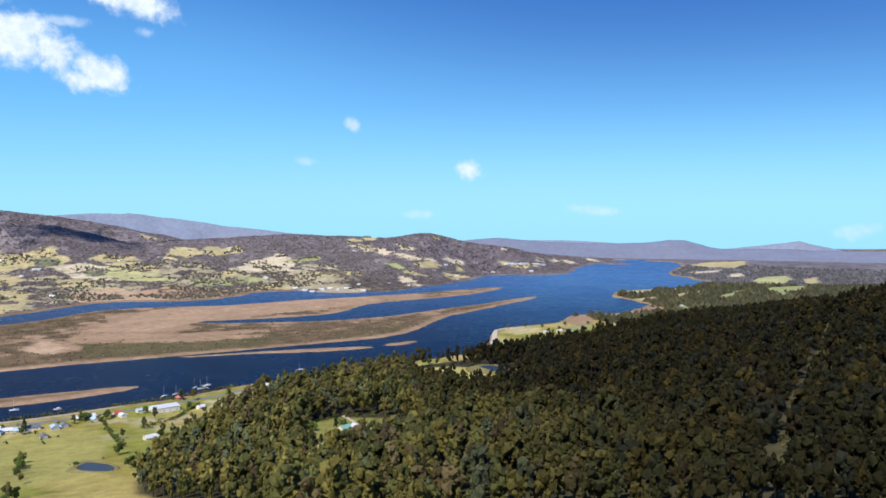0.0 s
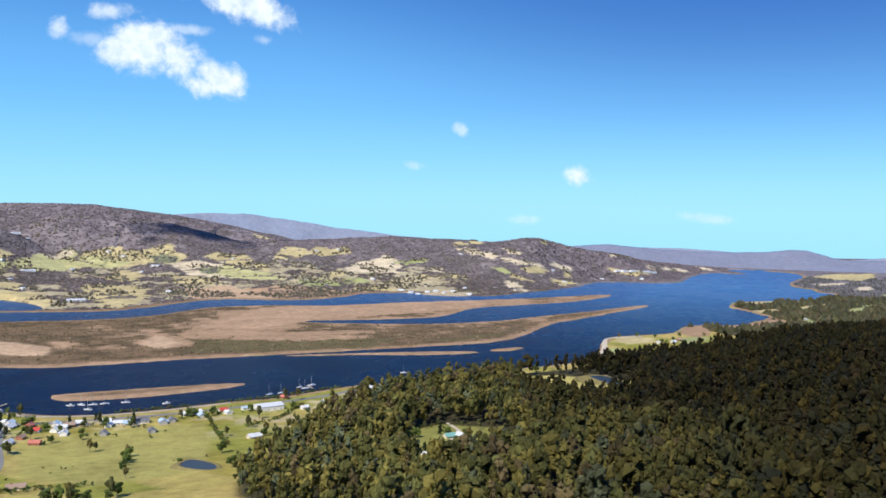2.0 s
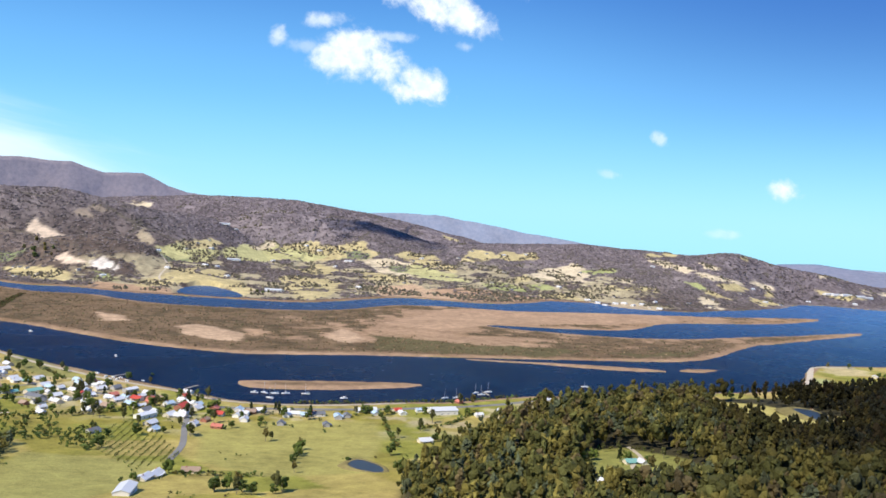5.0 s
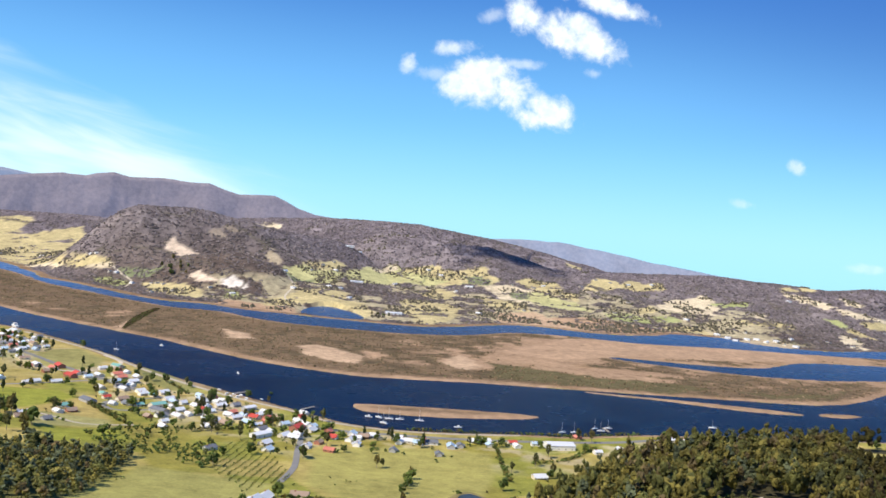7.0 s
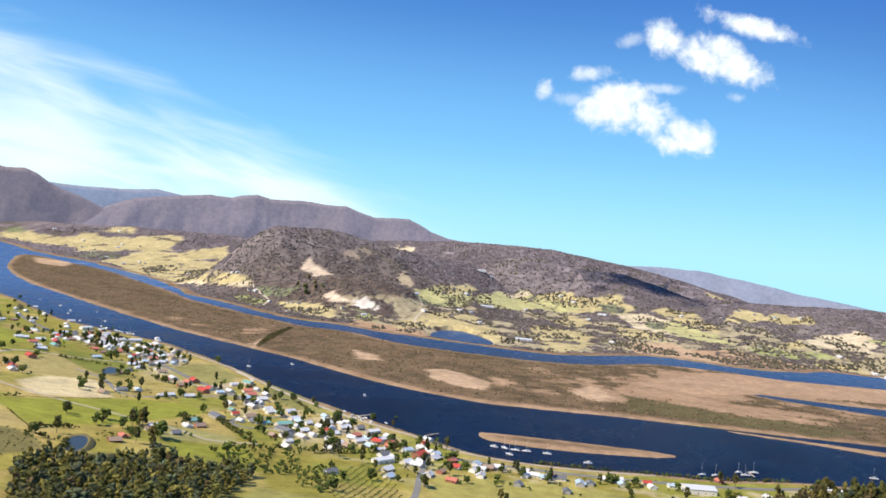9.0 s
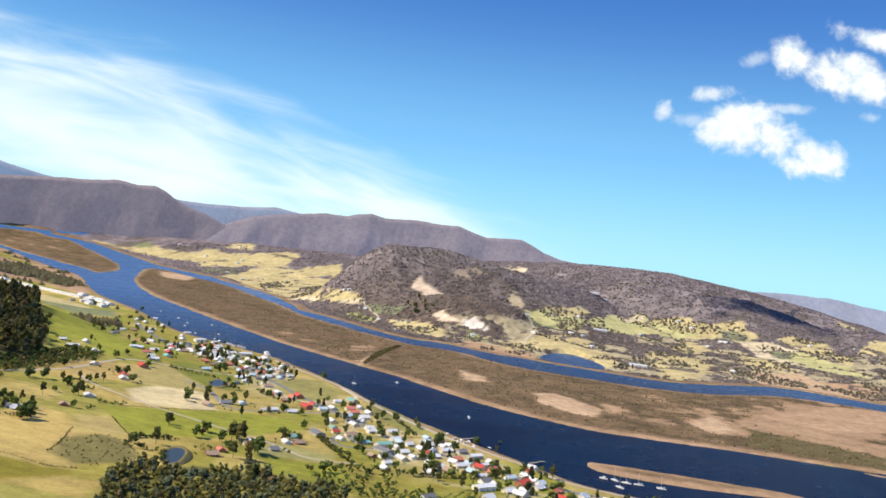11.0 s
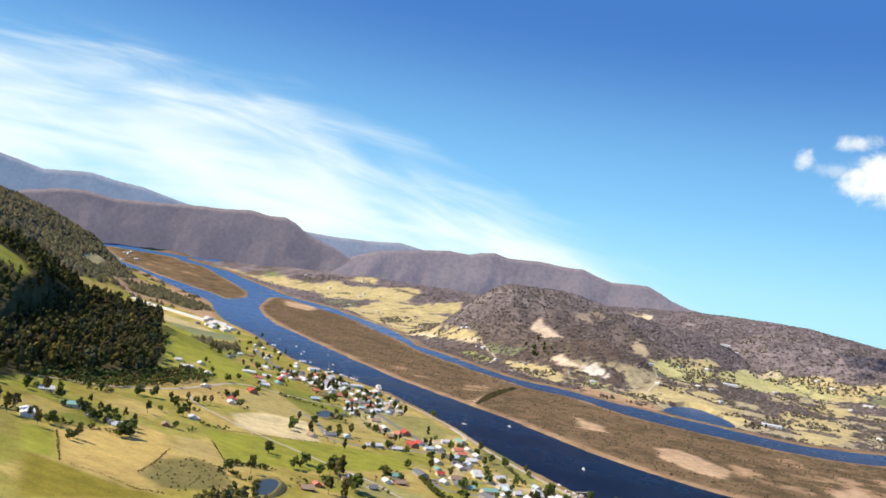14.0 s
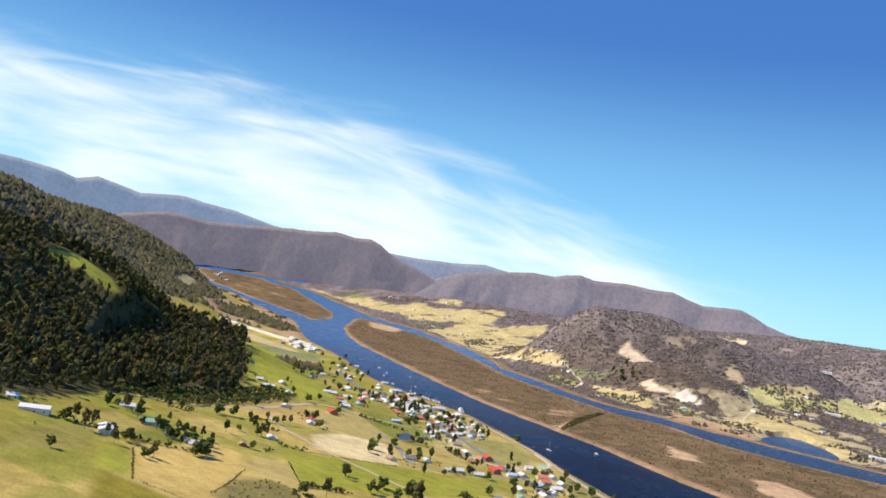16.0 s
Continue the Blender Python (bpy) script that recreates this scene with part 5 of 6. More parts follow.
def make_hedges():
    bush = [crown_shape("round", 62, 0.095) for _ in range(4)]
    for line in HEDGES:
        pts = []
        for (ax, ay), (bx, by) in zip(line, line[1:]):
            n = max(2, int(math.hypot(bx - ax, by - ay) / 3.2))
            t = np.linspace(0, 1, n)[:, None]
            pts.append(np.array([[ax, ay]]) * (1 - t) + np.array([[bx, by]]) * t + rng.uniform(-2.2, 2.2, (n, 2)))
        q = np.concatenate(pts)
        strew("hedge", q, rng.uniform(3, 6.5, len(q)), bush, 1.6 * tints(len(q), [3, 2, 1], [GARDEN, OLIVE, YELLOW]), "uneven green hedge of shrubs along a fence line", "hedge", wide=(0.9, 1.5), sink=0.6)
    q = fill(DITCH_TREES, 4.4)
    strew("thicket", q, rng.uniform(2.5, 5.5, len(q)), bush, 1.5 * tints(len(q), [2, 4, 1], [OLIVE, BROWN, GARDEN]), "dark willows along a ditch across the island", "thicket", wide=(0.9, 1.3), sink=0.5)
    q = fill(BELT, 6.5)
    strew("thicket", q, rng.uniform(5, 10, len(q)), bush, 1.6 * tints(len(q), [3, 2, 1], [GARDEN, OLIVE, YELLOW]) , "belt of olive-green willows along the foot of the hill", "thicket", wide=(0.9, 1.4), sink=0.6)
    for line in FENCES:
        pts = []
        for (ax, ay), (bx, by) in zip(line, line[1:]):
            n = max(2, int(math.hypot(bx - ax, by - ay) / 1.8))
            t = np.linspace(0, 1, n)[:, None]
            pts.append(np.array([[ax, ay]]) * (1 - t) + np.array([[bx, by]]) * t + rng.uniform(-0.7, 0.7, (n, 2)))
        q = np.concatenate(pts)
        strew("hedge", q, rng.uniform(0.8, 2.0, len(q)), bush, 1.6 * tints(len(q), [3, 2, 1], [OLIVE, BROWN, YELLOW]), "low overgrown fence line between dry paddocks", "hedge", wide=(0.9, 1.5), sink=0.2)
    x, y = rng.uniform(-760, 300, 5000), rng.uniform(480, 1010, 5000)
    ok = (waves(x, y, 55, 91, 3) > 0.38) & (nearest(x, y, NEAR_BANK)[0] > 30)
    for clear in FOREST + [p[0] for p in CLEARINGS[3:6]] + [CLEARINGS[-5][0]]:
        ok &= signed(x, y, clear) < -4
    q = np.stack([x[ok], y[ok]], 1)
    q = q[np.array([min((a - c) ** 2 + (b - d) ** 2 for c, d in HOUSE_SPOTS) > 81 for a, b in q])][:420]
    strew("paddock_shrubs", q, rng.uniform(0.8, 3.2, len(q)), bush, 1.6 * tints(len(q), [3, 2, 1, 1], [GARDEN, OLIVE, YELLOW, BROWN]), "scattered low shrubs and tussocks in the paddocks", "shrubs", wide=(0.9, 1.7), sink=0.3)
    q = fill([(-437, 608), (-467, 657), (-469, 706), (-441, 706), (-406, 676), (-389, 612), (-408, 599)], 8)
    strew("shrubs", q, rng.uniform(0.7, 2.6, len(q)), bush, 1.6 * tints(len(q), [3, 2, 1], [OLIVE, GARDEN, BROWN]), "rough low scrub round a small dam", "shrubs", wide=(0.9, 1.7), sink=0.3)
    q = fill(ORCHARD, 6.5, jitter=0.08)
    strew("orchard", q, rng.uniform(2.2, 3.4, len(q)), bush, 1.6 * tints(len(q), [1, 1], [(0.15, 0.18, 0.05), (0.19, 0.20, 0.06)]), "rows of small green orchard trees", "orchard", wide=(0.9, 1.2), sink=0.5)
    q = np.concatenate([fill([(-225, 760), (-250, 870), (-300, 880), (-320, 800), (-270, 740)], 11), fill([(-190, 790), (-180, 715), (-215, 737), (-235, 800), (-210, 850)], 8.5)])
    strew("thicket", q, rng.uniform(4, 8, len(q)), bush, 1.6 * tints(len(q), [2, 2, 1], [GARDEN, (0.07, 0.10, 0.03), OLIVE]), "bushy green garden thicket behind the houses", "thicket", wide=(0.9, 1.4), sink=0.6)
    q = np.array([(x + rng.normal(0, 11), y + rng.normal(0, 11)) for x, y in HOUSE_SPOTS for _ in range(3)])
    q = q[np.array([min((x - a) ** 2 + (y - b) ** 2 for a, b in HOUSE_SPOTS) > 49 for x, y in q])]
    strew("garden_shrubs", q, rng.uniform(2.0, 5.5, len(q)), bush, 1.6 * tints(len(q), [3, 2, 1, 1], [GARDEN, (0.075, 0.105, 0.03), OLIVE, BROWN]), "green garden shrubs between the houses", "shrubs", wide=(0.9, 1.5), sink=0.4)
    q = fill(HOUSE_CLEARING, 14, margin=-8)
    q = q[signed(q[:, 0], q[:, 1], HOUSE_CLEARING) < 12]
    strew("shrubs", q, rng.uniform(3, 7, len(q)), bush, 1.6 * tints(len(q), [2, 2, 1], [OLIVE, YELLOW, GARDEN]), "shrubs round a forest clearing", "shrubs", sink=0.5)
    q = fill(POWER_CUT, 4.5)
    q = q[np.hypot(q[:, 0], q[:, 1]) < 1500]
    strew("shrubs", q, rng.uniform(1.2, 4.0, len(q)), bush, 1.6 * tints(len(q), [2, 2, 1], [GREY, OLIVE, (0.12, 0.11, 0.04)]), "low regrowth in a cleared power line strip", "shrubs", sink=0.5)


# ---- buildings ----
PAINT = {
    "white": plain("white_paint", (0.80, 0.79, 0.76)), "cream": plain("cream_weatherboard", (0.66, 0.60, 0.48)), "brick": plain("red_brick", (0.36, 0.16, 0.11)),
    "grey": plain("grey_board", (0.42, 0.42, 0.42)), "zinc": plain("zinc_iron", (0.70, 0.72, 0.74), 0.45, 0.15, 0.8, 0.15), "red": plain("red_iron", (0.50, 0.075, 0.055), 0.6),
    "rust": plain("faded_red_iron", (0.55, 0.19, 0.14), 0.7), "teal": plain("green_iron", (0.20, 0.42, 0.38), 0.6), "slate": plain("dark_grey_iron", (0.17, 0.18, 0.20), 0.6),
    "blue": plain("pale_blue_iron", (0.45, 0.58, 0.70), 0.5), "brown": plain("brown_tile", (0.34, 0.25, 0.19), 0.8), "glass": plain("window_glass", (0.03, 0.04, 0.05), 0.08, 0.1, 1.0, 0.0, 0.8),
    "dark": plain("dark_wood", (0.07, 0.06, 0.05)), "gravel": plain("pale_gravel", (0.50, 0.44, 0.34), 0.95, 0.25, 0.1), "asphalt": plain("worn_asphalt", (0.23, 0.225, 0.215), 0.9, 0.25, 0.1),
    "hull": plain("white_gelcoat", (0.85, 0.85, 0.84), 0.25, 0.05), "alloy": plain("alloy_spar", (0.75, 0.75, 0.75), 0.35, 0.05, 2.0, 0.6), "timber": plain("grey_timber", (0.40, 0.36, 0.30), 0.9),
    "mud": plain("dark_pond_mud", (0.03, 0.035, 0.03), 0.3),
}


def part(name, bm, mat, parent, label=""):
    me = bpy.data.meshes.new(name)
    bm.normal_update()
    bm.to_mesh(me)
    bm.free()
    me.materials.append(mat)
    ob = new(name, me)
    ob.parent = parent
    return tagged(ob, label)


def box(bm, x0, x1, y0, y1, z0, z1):
    v = [bm.verts.new(p) for p in ((x0, y0, z0), (x1, y0, z0), (x1, y1, z0), (x0, y1, z0), (x0, y0, z1), (x1, y0, z1), (x1, y1, z1), (x0, y1, z1))]
    for f in ((3, 2, 1, 0), (4, 5, 6, 7), (0, 1, 5, 4), (1, 2, 6, 5), (2, 3, 7, 6), (3, 0, 4, 7)):
        bm.faces.new([v[i] for i in f])
    return bm


def gabled_wall(l, w, h, rise):
    """Walls with gable ends, running along x."""
    bm = bmesh.new()
    a, b = l / 2, w / 2
    v = [bm.verts.new(p) for p in ((-a, -b, -1.2), (a, -b, -1.2), (a, b, -1.2), (-a, b, -1.2), (-a, -b, h), (a, -b, h), (a, b, h), (-a, b, h), (-a, 0, h + rise), (a, 0, h + rise))]
    for f in ((0, 1, 5, 4), (2, 3, 7, 6), (1, 2, 6, 9, 5), (3, 0, 4, 8, 7), (4, 5, 9, 8), (6, 7, 8, 9)):
        bm.faces.new([v[i] for i in f])
    return bm


def gabled_roof(l, w, h, rise, over=0.5, thick=0.16):
    bm = bmesh.new()
    a = l / 2 + over
    k = rise / (w / 2)
    b, z = w / 2 + over, h - k * over + 0.05
    top = h + rise + 0.05
    for s in (-1, 1):
        low = [bm.verts.new((x, s * b, z)) for x in (-a, a)]
        ridge = [bm.verts.new((x, 0, top)) for x in (a, -a)]
        lift = [bm.verts.new((v.co.x, v.co.y, v.co.z + thick)) for v in (*low, *ridge)]
        under = (*low, *ridge)
        bm.faces.new(under)
        bm.faces.new(lift[::-1])
        for i in range(4):
            j = (i + 1) % 4
            bm.faces.new((under[i], lift[i], lift[j], under[j]))
    bmesh.ops.recalc_face_normals(bm, faces=bm.faces)
    return bm


def house_model(name, l, w, h, rise, wall, roof, label, category, windows=2, door=True, chimney=True, porch=True):
    base = new(name)
    walls = part("wall", gabled_wall(l, w, h, rise), PAINT[wall], base)
    part("roof", gabled_roof(l, w, h, rise), PAINT[roof], base)
    for s in (-1, 1):
        for k in range(windows):
            x = (k + 0.5) / windows * l - l / 2 + (0.9 if s < 0 else 0)
            y = s * w / 2
            pane = part("window", box(bmesh.new(), x - 0.6, x + 0.6, min(y, y + s * 0.05), max(y, y + s * 0.05), 1.0, 2.2), PAINT["glass"], base)
    if door:
        part("door", box(bmesh.new(), -0.45, 0.45, -w / 2 - 0.05, -w / 2, 0, 2.05), PAINT["dark"], base)
    if chimney:
        part("chimney", box(bmesh.new(), l * 0.22, l * 0.22 + 0.8, 0.5, 1.2, h + rise * 0.4, h + rise + 0.9), PAINT["brick"], base)
    if porch:
        bm = box(bmesh.new(), -l * 0.4, l * 0.4, -w / 2 - 2.2, -w / 2 - 0.1, h - 0.35, h - 0.25)
        for x in (-l * 0.38, l * 0.38):
            box(bm, x - 0.06, x + 0.06, -w / 2 - 2.1, -w / 2 - 1.98, -1.0, h - 0.35)
        part("porch", bm, PAINT[roof], base)
    return tagged(base, label, category)


WHITE_WEST = [(-803, 1221), (-754, 1183), (-800, 1295), (-662, 995), (-834, 1445), (-791, 1374), (-810, 1457), (-767, 1409), (-733, 1384), (-651, 1407), (-725, 1425), (-586, 1222), (-486, 1057), (-490, 1045), (-384, 893), (-402, 854), (-645, 586), (-670, 723), (-596, 849), (-737, 1165), (-728, 1024), (-835, 1089), (-825, 1127), (-782, 1091), (-1052, 1515), (-1165, 1718), (-878, 1566), (-813, 1483), (-932, 1539), (-880, 1437), (-888, 1600), (-556, 704)]
WHITE_TOWN = [(-407, 1065), (-358, 977), (-380, 1069), (-381, 1098), (-441, 1144), (-349, 1050), (-279, 912), (-272, 887), (-297, 993), (-291, 1019), (-275, 947), (-267, 962), (-272, 1007), (-249, 987), (-256, 1039), (-252, 1050), (-247, 1022), (-226, 977), (-215, 966), (-147, 975), (-147, 1020), (-136, 915), (-137, 962), (-80, 910), (-74, 919), (-71, 892), (-56, 935), (-161, 864), (-31, 934), (-29, 916), (-21, 923)]
WHITE_EAST = [(53, 948), (66, 952), (100, 941), (110, 810), (219, 959), (189, 941), (283, 681), (221, 603), (-116, 636), (-121, 620), (309, 1027), (297, 1034), (963, 1290), (929, 1290), (1386, 1478), (1477, 1528), (1515, 1538)]
RED_ROOFS = [(-858, 1398), (-775, 1201), (-675, 1013), (-646, 1255), (-670, 1311), (-511, 1164), (-469, 1142), (-393, 777), (-378, 1009), (-410, 1142), (-260, 994), (-225, 992), (-196, 976), (-182, 976), (-147, 995), (-107, 939), (-101, 914), (-1, 929), (96, 954), (177, 1009)]
GREEN_ROOFS = [(-759, 1231), (-394, 930), (-320, 708), (-390, 1029), (-336, 1048), (-331, 985), (273, 684)]
RED_HALLS = [(-707, 1097), (-509, 1180), (-468, 1119), (-142, 940), (-782, 1271)]
GREY_ROOFS = [(-841, 1421), (-652, 1426), (-647, 1328), (-613, 1255), (-536, 1030), (-607, 1181), (-373, 843), (-344, 986), (6, 925), (37, 922), (-937, 1333), (-563, 700), (-582, 697), (-1395, 1889)]
BROWN_ROOFS = [(-700, 1387), (-536, 989), (-376, 907), (-395, 836), (-387, 752), (-359, 1009), (-302, 930), (-67, 928), (-92, 651), (334, 1035), (-563, 771), (-692, 1027), (-1045, 1542), (994, 1315), (630, 992), (1438, 1505)]
BLUE_ROOFS = [(-448, 1126), (-526, 1053), (-303, 1022), (-277, 1049), (-158, 955), (-127, 956), (-81, 937), (-8, 920), (27, 916), (70, 936), (122, 957)]
SHEDS = [(-760, 1476), (-712, 1464), (-538, 1174), (-212, 1018), (-124, 570), (-803, 1072), (-905, 1557), (-1520, 2004), (-1476, 1994), (-1461, 1911), (-172, 895), (-610, 583), (-575, 623)]
DARK_SHEDS = [(-387, 977), (-301, 964), (-1487, 1897)]
GREEN_SHEDS = [(-443, 1215), (-312, 992), (-611, 700)]
CARAVANS = [(-274, 1103), (-258, 1097), (-250, 1081), (-241, 1083), (-241, 1101), (-228, 1075), (-212, 1090), (-190, 1086), (-274, 1121), (-249, 1096)]
LONG_SHEDS = [(-1880, 2078), (-1833, 2074), (-1786, 2066), (-1739, 2054), (-1693, 2040), (-1646, 2024), (-1600, 2008), (-1555, 1992)]
UPSTREAM = [(-1106, 1643), (-1045, 1601), (-1182, 1809), (-960, 1580), (-991, 1646), (-830, 1346), (-820, 1358), (-796, 1250), (-804, 1208), (-1130, 1700), (-1080, 1690), (-1020, 1560)]
PACKING_SHEDS = [(-1578, 2049), (-1506, 1998), (-1470, 1975), (-1440, 1955), (-1375, 1870), (-1420, 1880), (-1400, 1925), (-1480, 1950)]
FAR_SHORE = [(802, 2451), (816, 2398), (822, 2350), (863, 2380), (894, 2392), (905, 2350), (941, 2372), (939, 2310), (962, 2290), (1174, 2416), (1476, 2646), (1505, 2600), (-804, 2468), (-782, 2455), (-776, 2341), (-732, 2382), (-994, 2608), (-972, 2600), (-568, 2386)]
FAR_SLOPES = [(-43, 3153), (6, 3112), (100, 2976), (115, 2978), (333, 2998), (368, 3037), (500, 3037), (572, 3154), (618, 3113), (680, 3101), (771, 3120), (418, 2892), (257, 3022), (544, 2634), (593, 2565), (-1728, 3388), (-1112, 2746), (-1087, 2731), (-396, 2907), (-368, 2976), (-419, 2821), (-300, 2644), (-333, 2633), (-252, 2469), (112, 2968)]
FAR_WORKS = [(1814, 2822), (1840, 2810), (1867, 2799), (1923, 2803), (1963, 2819), (-269, 2824)]
FAR_FARMS = [(-130, 2290), (-90, 2270), (-303, 3219), (-640, 2420), (-820, 2470), (-880, 2480), (120, 2460), (260, 2560), (-60, 2640), (-420, 2500), (-480, 2680), (60, 2900), (330, 3000), (760, 2620), (900, 2500), (1000, 2420), (1120, 2450), (1250, 2560), (1400, 2680), (1500, 2780), (620, 2800), (-1500, 3250), (-1300, 3060), (-2100, 3800), (-1900, 3600), (-350, 2900), (-150, 2950), (900, 2850), (1180, 2900), (1700, 2760), (1850, 2720)]


def far_town():
    """Houses of the upriver town, scattered over the valley floor."""
    pick = random.Random(21)
    spots = [polar(pick.uniform(43.5, 47.5), pick.uniform(4440, 4640)) for _ in range(26)]
    spots += [polar(pick.uniform(26, 36), pick.uniform(3900, 4500)) for _ in range(14)]
    return [p for p in spots if land_height(np.array([p[0]]), np.array([p[1]]))[4][0] > 12]


FAR_TOWN = far_town()


def fill_streets():
    """More houses between the known ones, along the town's streets."""
    pick, out = random.Random(12), []
    taken = WHITE_WEST + WHITE_TOWN + WHITE_EAST + RED_ROOFS + GREEN_ROOFS + GREY_ROOFS + BROWN_ROOFS + BLUE_ROOFS + SHEDS + DARK_SHEDS + GREEN_SHEDS + RED_HALLS
    for k in range(6000):
        t = pick.uniform(0, 1)
        x, y = -880 + 760 * t, 1500 - 560 * t + 60 * math.sin(t * 3.1)
        x, y = x + pick.gauss(0, 55), y + pick.gauss(0, 55)
        d = float(nearest(np.array([x]), np.array([y]), NEAR_BANK)[0][0])
        if d < 45 or not inside(np.array([x]), np.array([y]), NEAR_SIDE)[0] or signed(np.array([x]), np.array([y]), CLEARINGS[6][0])[0] > -12 or signed(np.array([x]), np.array([y]), CLEARINGS[7][0])[0] > -5:
            continue
        if all((x - a) ** 2 + (y - b) ** 2 > 13 ** 2 for a, b in taken + out):
            out.append((round(x), round(y)))
        if len(out) == 130:
            break
    return out


MORE_HOUSES = fill_streets()
HOUSE_SPOTS = MORE_HOUSES + WHITE_WEST + WHITE_TOWN + WHITE_EAST + RED_ROOFS + GREEN_ROOFS + GREY_ROOFS + BROWN_ROOFS + BLUE_ROOFS
bank_x, bank_y = np.array(NEAR_BANK).T


def street_angle(x, y):
    """The bearing of the river bank nearest to a place."""
    i = int(np.argmin((bank_x - x) ** 2 + (bank_y - y) ** 2))
    i = min(max(i, 2), len(bank_x) - 3)
    return math.degrees(math.atan2(bank_y[i + 2] - bank_y[i - 2], bank_x[i + 2] - bank_x[i - 2]))


def settle(models, spots, group, turn=None, pick=random.Random(3), grow=0.92):
    """The first model of each kind stands itself, the rest are copies."""
    fresh = list(models)
    for x, y in spots:
        m = pick.choice(models)
        a = street_angle(x, y) + pick.choice([0, 90, 180, 270]) + pick.uniform(-7, 7) if turn is None else turn + pick.uniform(-2, 2)
        low = min(ground_z(x + dx, y + dy) for dx in (-4, 0, 4) for dy in (-4, 0, 4))
        at = pose(x, y, max(low, ground_z(x, y) - 0.9) + 0.15, 0, 0, a) @ Matrix.Scale(grow, 4)
        if m in fresh:
            fresh.remove(m)
            m.matrix_basis = at
        else:
            copy_thing(m, at).matrix_basis = at
    for m in fresh:
        for o in (*m.children_recursive, m):
            bpy.data.objects.remove(o)


def make_buildings():
    def cottages(roof, walls, words):
        return [house_model("house", l, w, 2.9, rise, wall, roof, f"{words} {text}", "house") for l, w, rise, wall, text in (
            (12, 8, 2.4, walls[0], "and a small porch"), (15, 9, 2.6, walls[1], "and wide gables"), (10, 7.5, 2.2, walls[0], "on a small block"))]
    settle(cottages("zinc", ("white", "cream"), "pale cottage with a bright iron roof"), WHITE_WEST + WHITE_TOWN + WHITE_EAST + UPSTREAM + MORE_HOUSES[::2], "houses of the river town")
    settle(cottages("red", ("cream", "white"), "cottage with a red iron roof"), RED_ROOFS[::2], "houses of the river town")
    settle(cottages("rust", ("brick", "cream"), "house with a faded red roof"), RED_ROOFS[1::2] + MORE_HOUSES[1::8], "houses of the river town")
    settle(cottages("teal", ("cream", "white"), "house with a green iron roof"), GREEN_ROOFS, "houses of the river town")
    settle(cottages("slate", ("grey", "white"), "house with a dark grey roof"), GREY_ROOFS + MORE_HOUSES[3::8], "houses of the river town")
    settle(cottages("brown", ("brick", "cream"), "house with a brown tiled roof"), BROWN_ROOFS + MORE_HOUSES[5::8], "houses of the river town")
    settle(cottages("blue", ("white", "grey"), "house with a pale blue iron roof"), BLUE_ROOFS + MORE_HOUSES[7::8], "houses of the river town")
    settle([house_model("shed", 24, 12, 4.5, 2.0, "white", "zinc", "large white iron shed with a bright roof", "shed", 3, True, False, False), house_model("shed", 18, 10, 4.0, 1.8, "grey", "zinc", "grey workshop with a bright iron roof", "shed", 2, True, False, False)], SHEDS, "sheds")
    settle([house_model("shed", 34, 22, 5.5, 2.6, "white", "zinc", "very large white packing shed beside the road", "shed", 4, True, False, False)], [(148, 953)], "sheds")
    settle([house_model("shed", 24, 12, 4.0, 2.2, "grey", "slate", "long shed with a dark grey roof", "shed", 3, True, False, False)], DARK_SHEDS, "sheds")
    settle([house_model("hall", 20, 11, 4.0, 2.4, "cream", "teal", "community hall with a green iron roof", "hall", 3, True, False, False)], GREEN_SHEDS, "halls")
    settle([house_model("hall", 19, 11, 4.2, 3.0, "brick", "red", "brick hall with a bright red iron roof", "hall", 3, True, True, False)], RED_HALLS, "halls")
    settle([house_model("factory_shed", 50, 17, 5.0, 2.0, "white", "zinc", "long white factory shed by the river", "shed", 6, True, False, False)], LONG_SHEDS, "factory sheds", 163)
    settle([house_model("packing_shed", 34, 20, 5.5, 2.4, "white", "zinc", "broad white packing shed by the river", "shed", 4, True, False, False)], PACKING_SHEDS, "packing sheds", 150)
    settle([house_model("farmhouse", 17, 11, 3.5, 2.4, "white", "zinc", "white farm building across the river", "farmhouse", 2, True, False, False), house_model("farmhouse", 13, 9, 3.2, 2.2, "cream", "slate", "farmhouse with a grey roof across the river", "farmhouse", 2, True, True, False)], FAR_FARMS + FAR_SHORE + FAR_SLOPES + FAR_TOWN, "farms across the river")
    settle([house_model("shed", 46, 16, 5.0, 2.4, "white", "zinc", "long white farm shed across the river", "shed", 4, True, False, False)], [(-112, 2262), (-345, 3200)] + FAR_WORKS, "farms across the river", 12)
    base = new("caravan")
    bm = box(bmesh.new(), -2.6, 2.6, -1.15, 1.15, 0.5, 2.6)
    bmesh.ops.bevel(bm, geom=bm.edges[:], offset=0.25, segments=2, affect="EDGES")
    body = part("body", bm, PAINT["hull"], base)
    for s in (-1, 1):
        part("window", box(bmesh.new(), -1.6, 1.6, s * 1.15 - 0.02, s * 1.15 + 0.02, 1.5, 2.1), PAINT["glass"], base)
        bm = bmesh.new()
        bmesh.ops.create_cone(bm, cap_ends=True, segments=12, radius1=0.33, radius2=0.33, depth=0.2, matrix=pose(0, s * 0.95, 0.33, 90))
        part("wheel", bm, PAINT["dark"], base)
    tagged(base, "white caravan parked on the grass near the river", "caravan", "caravans in the riverside park")
    settle([base], CARAVANS, "caravans")


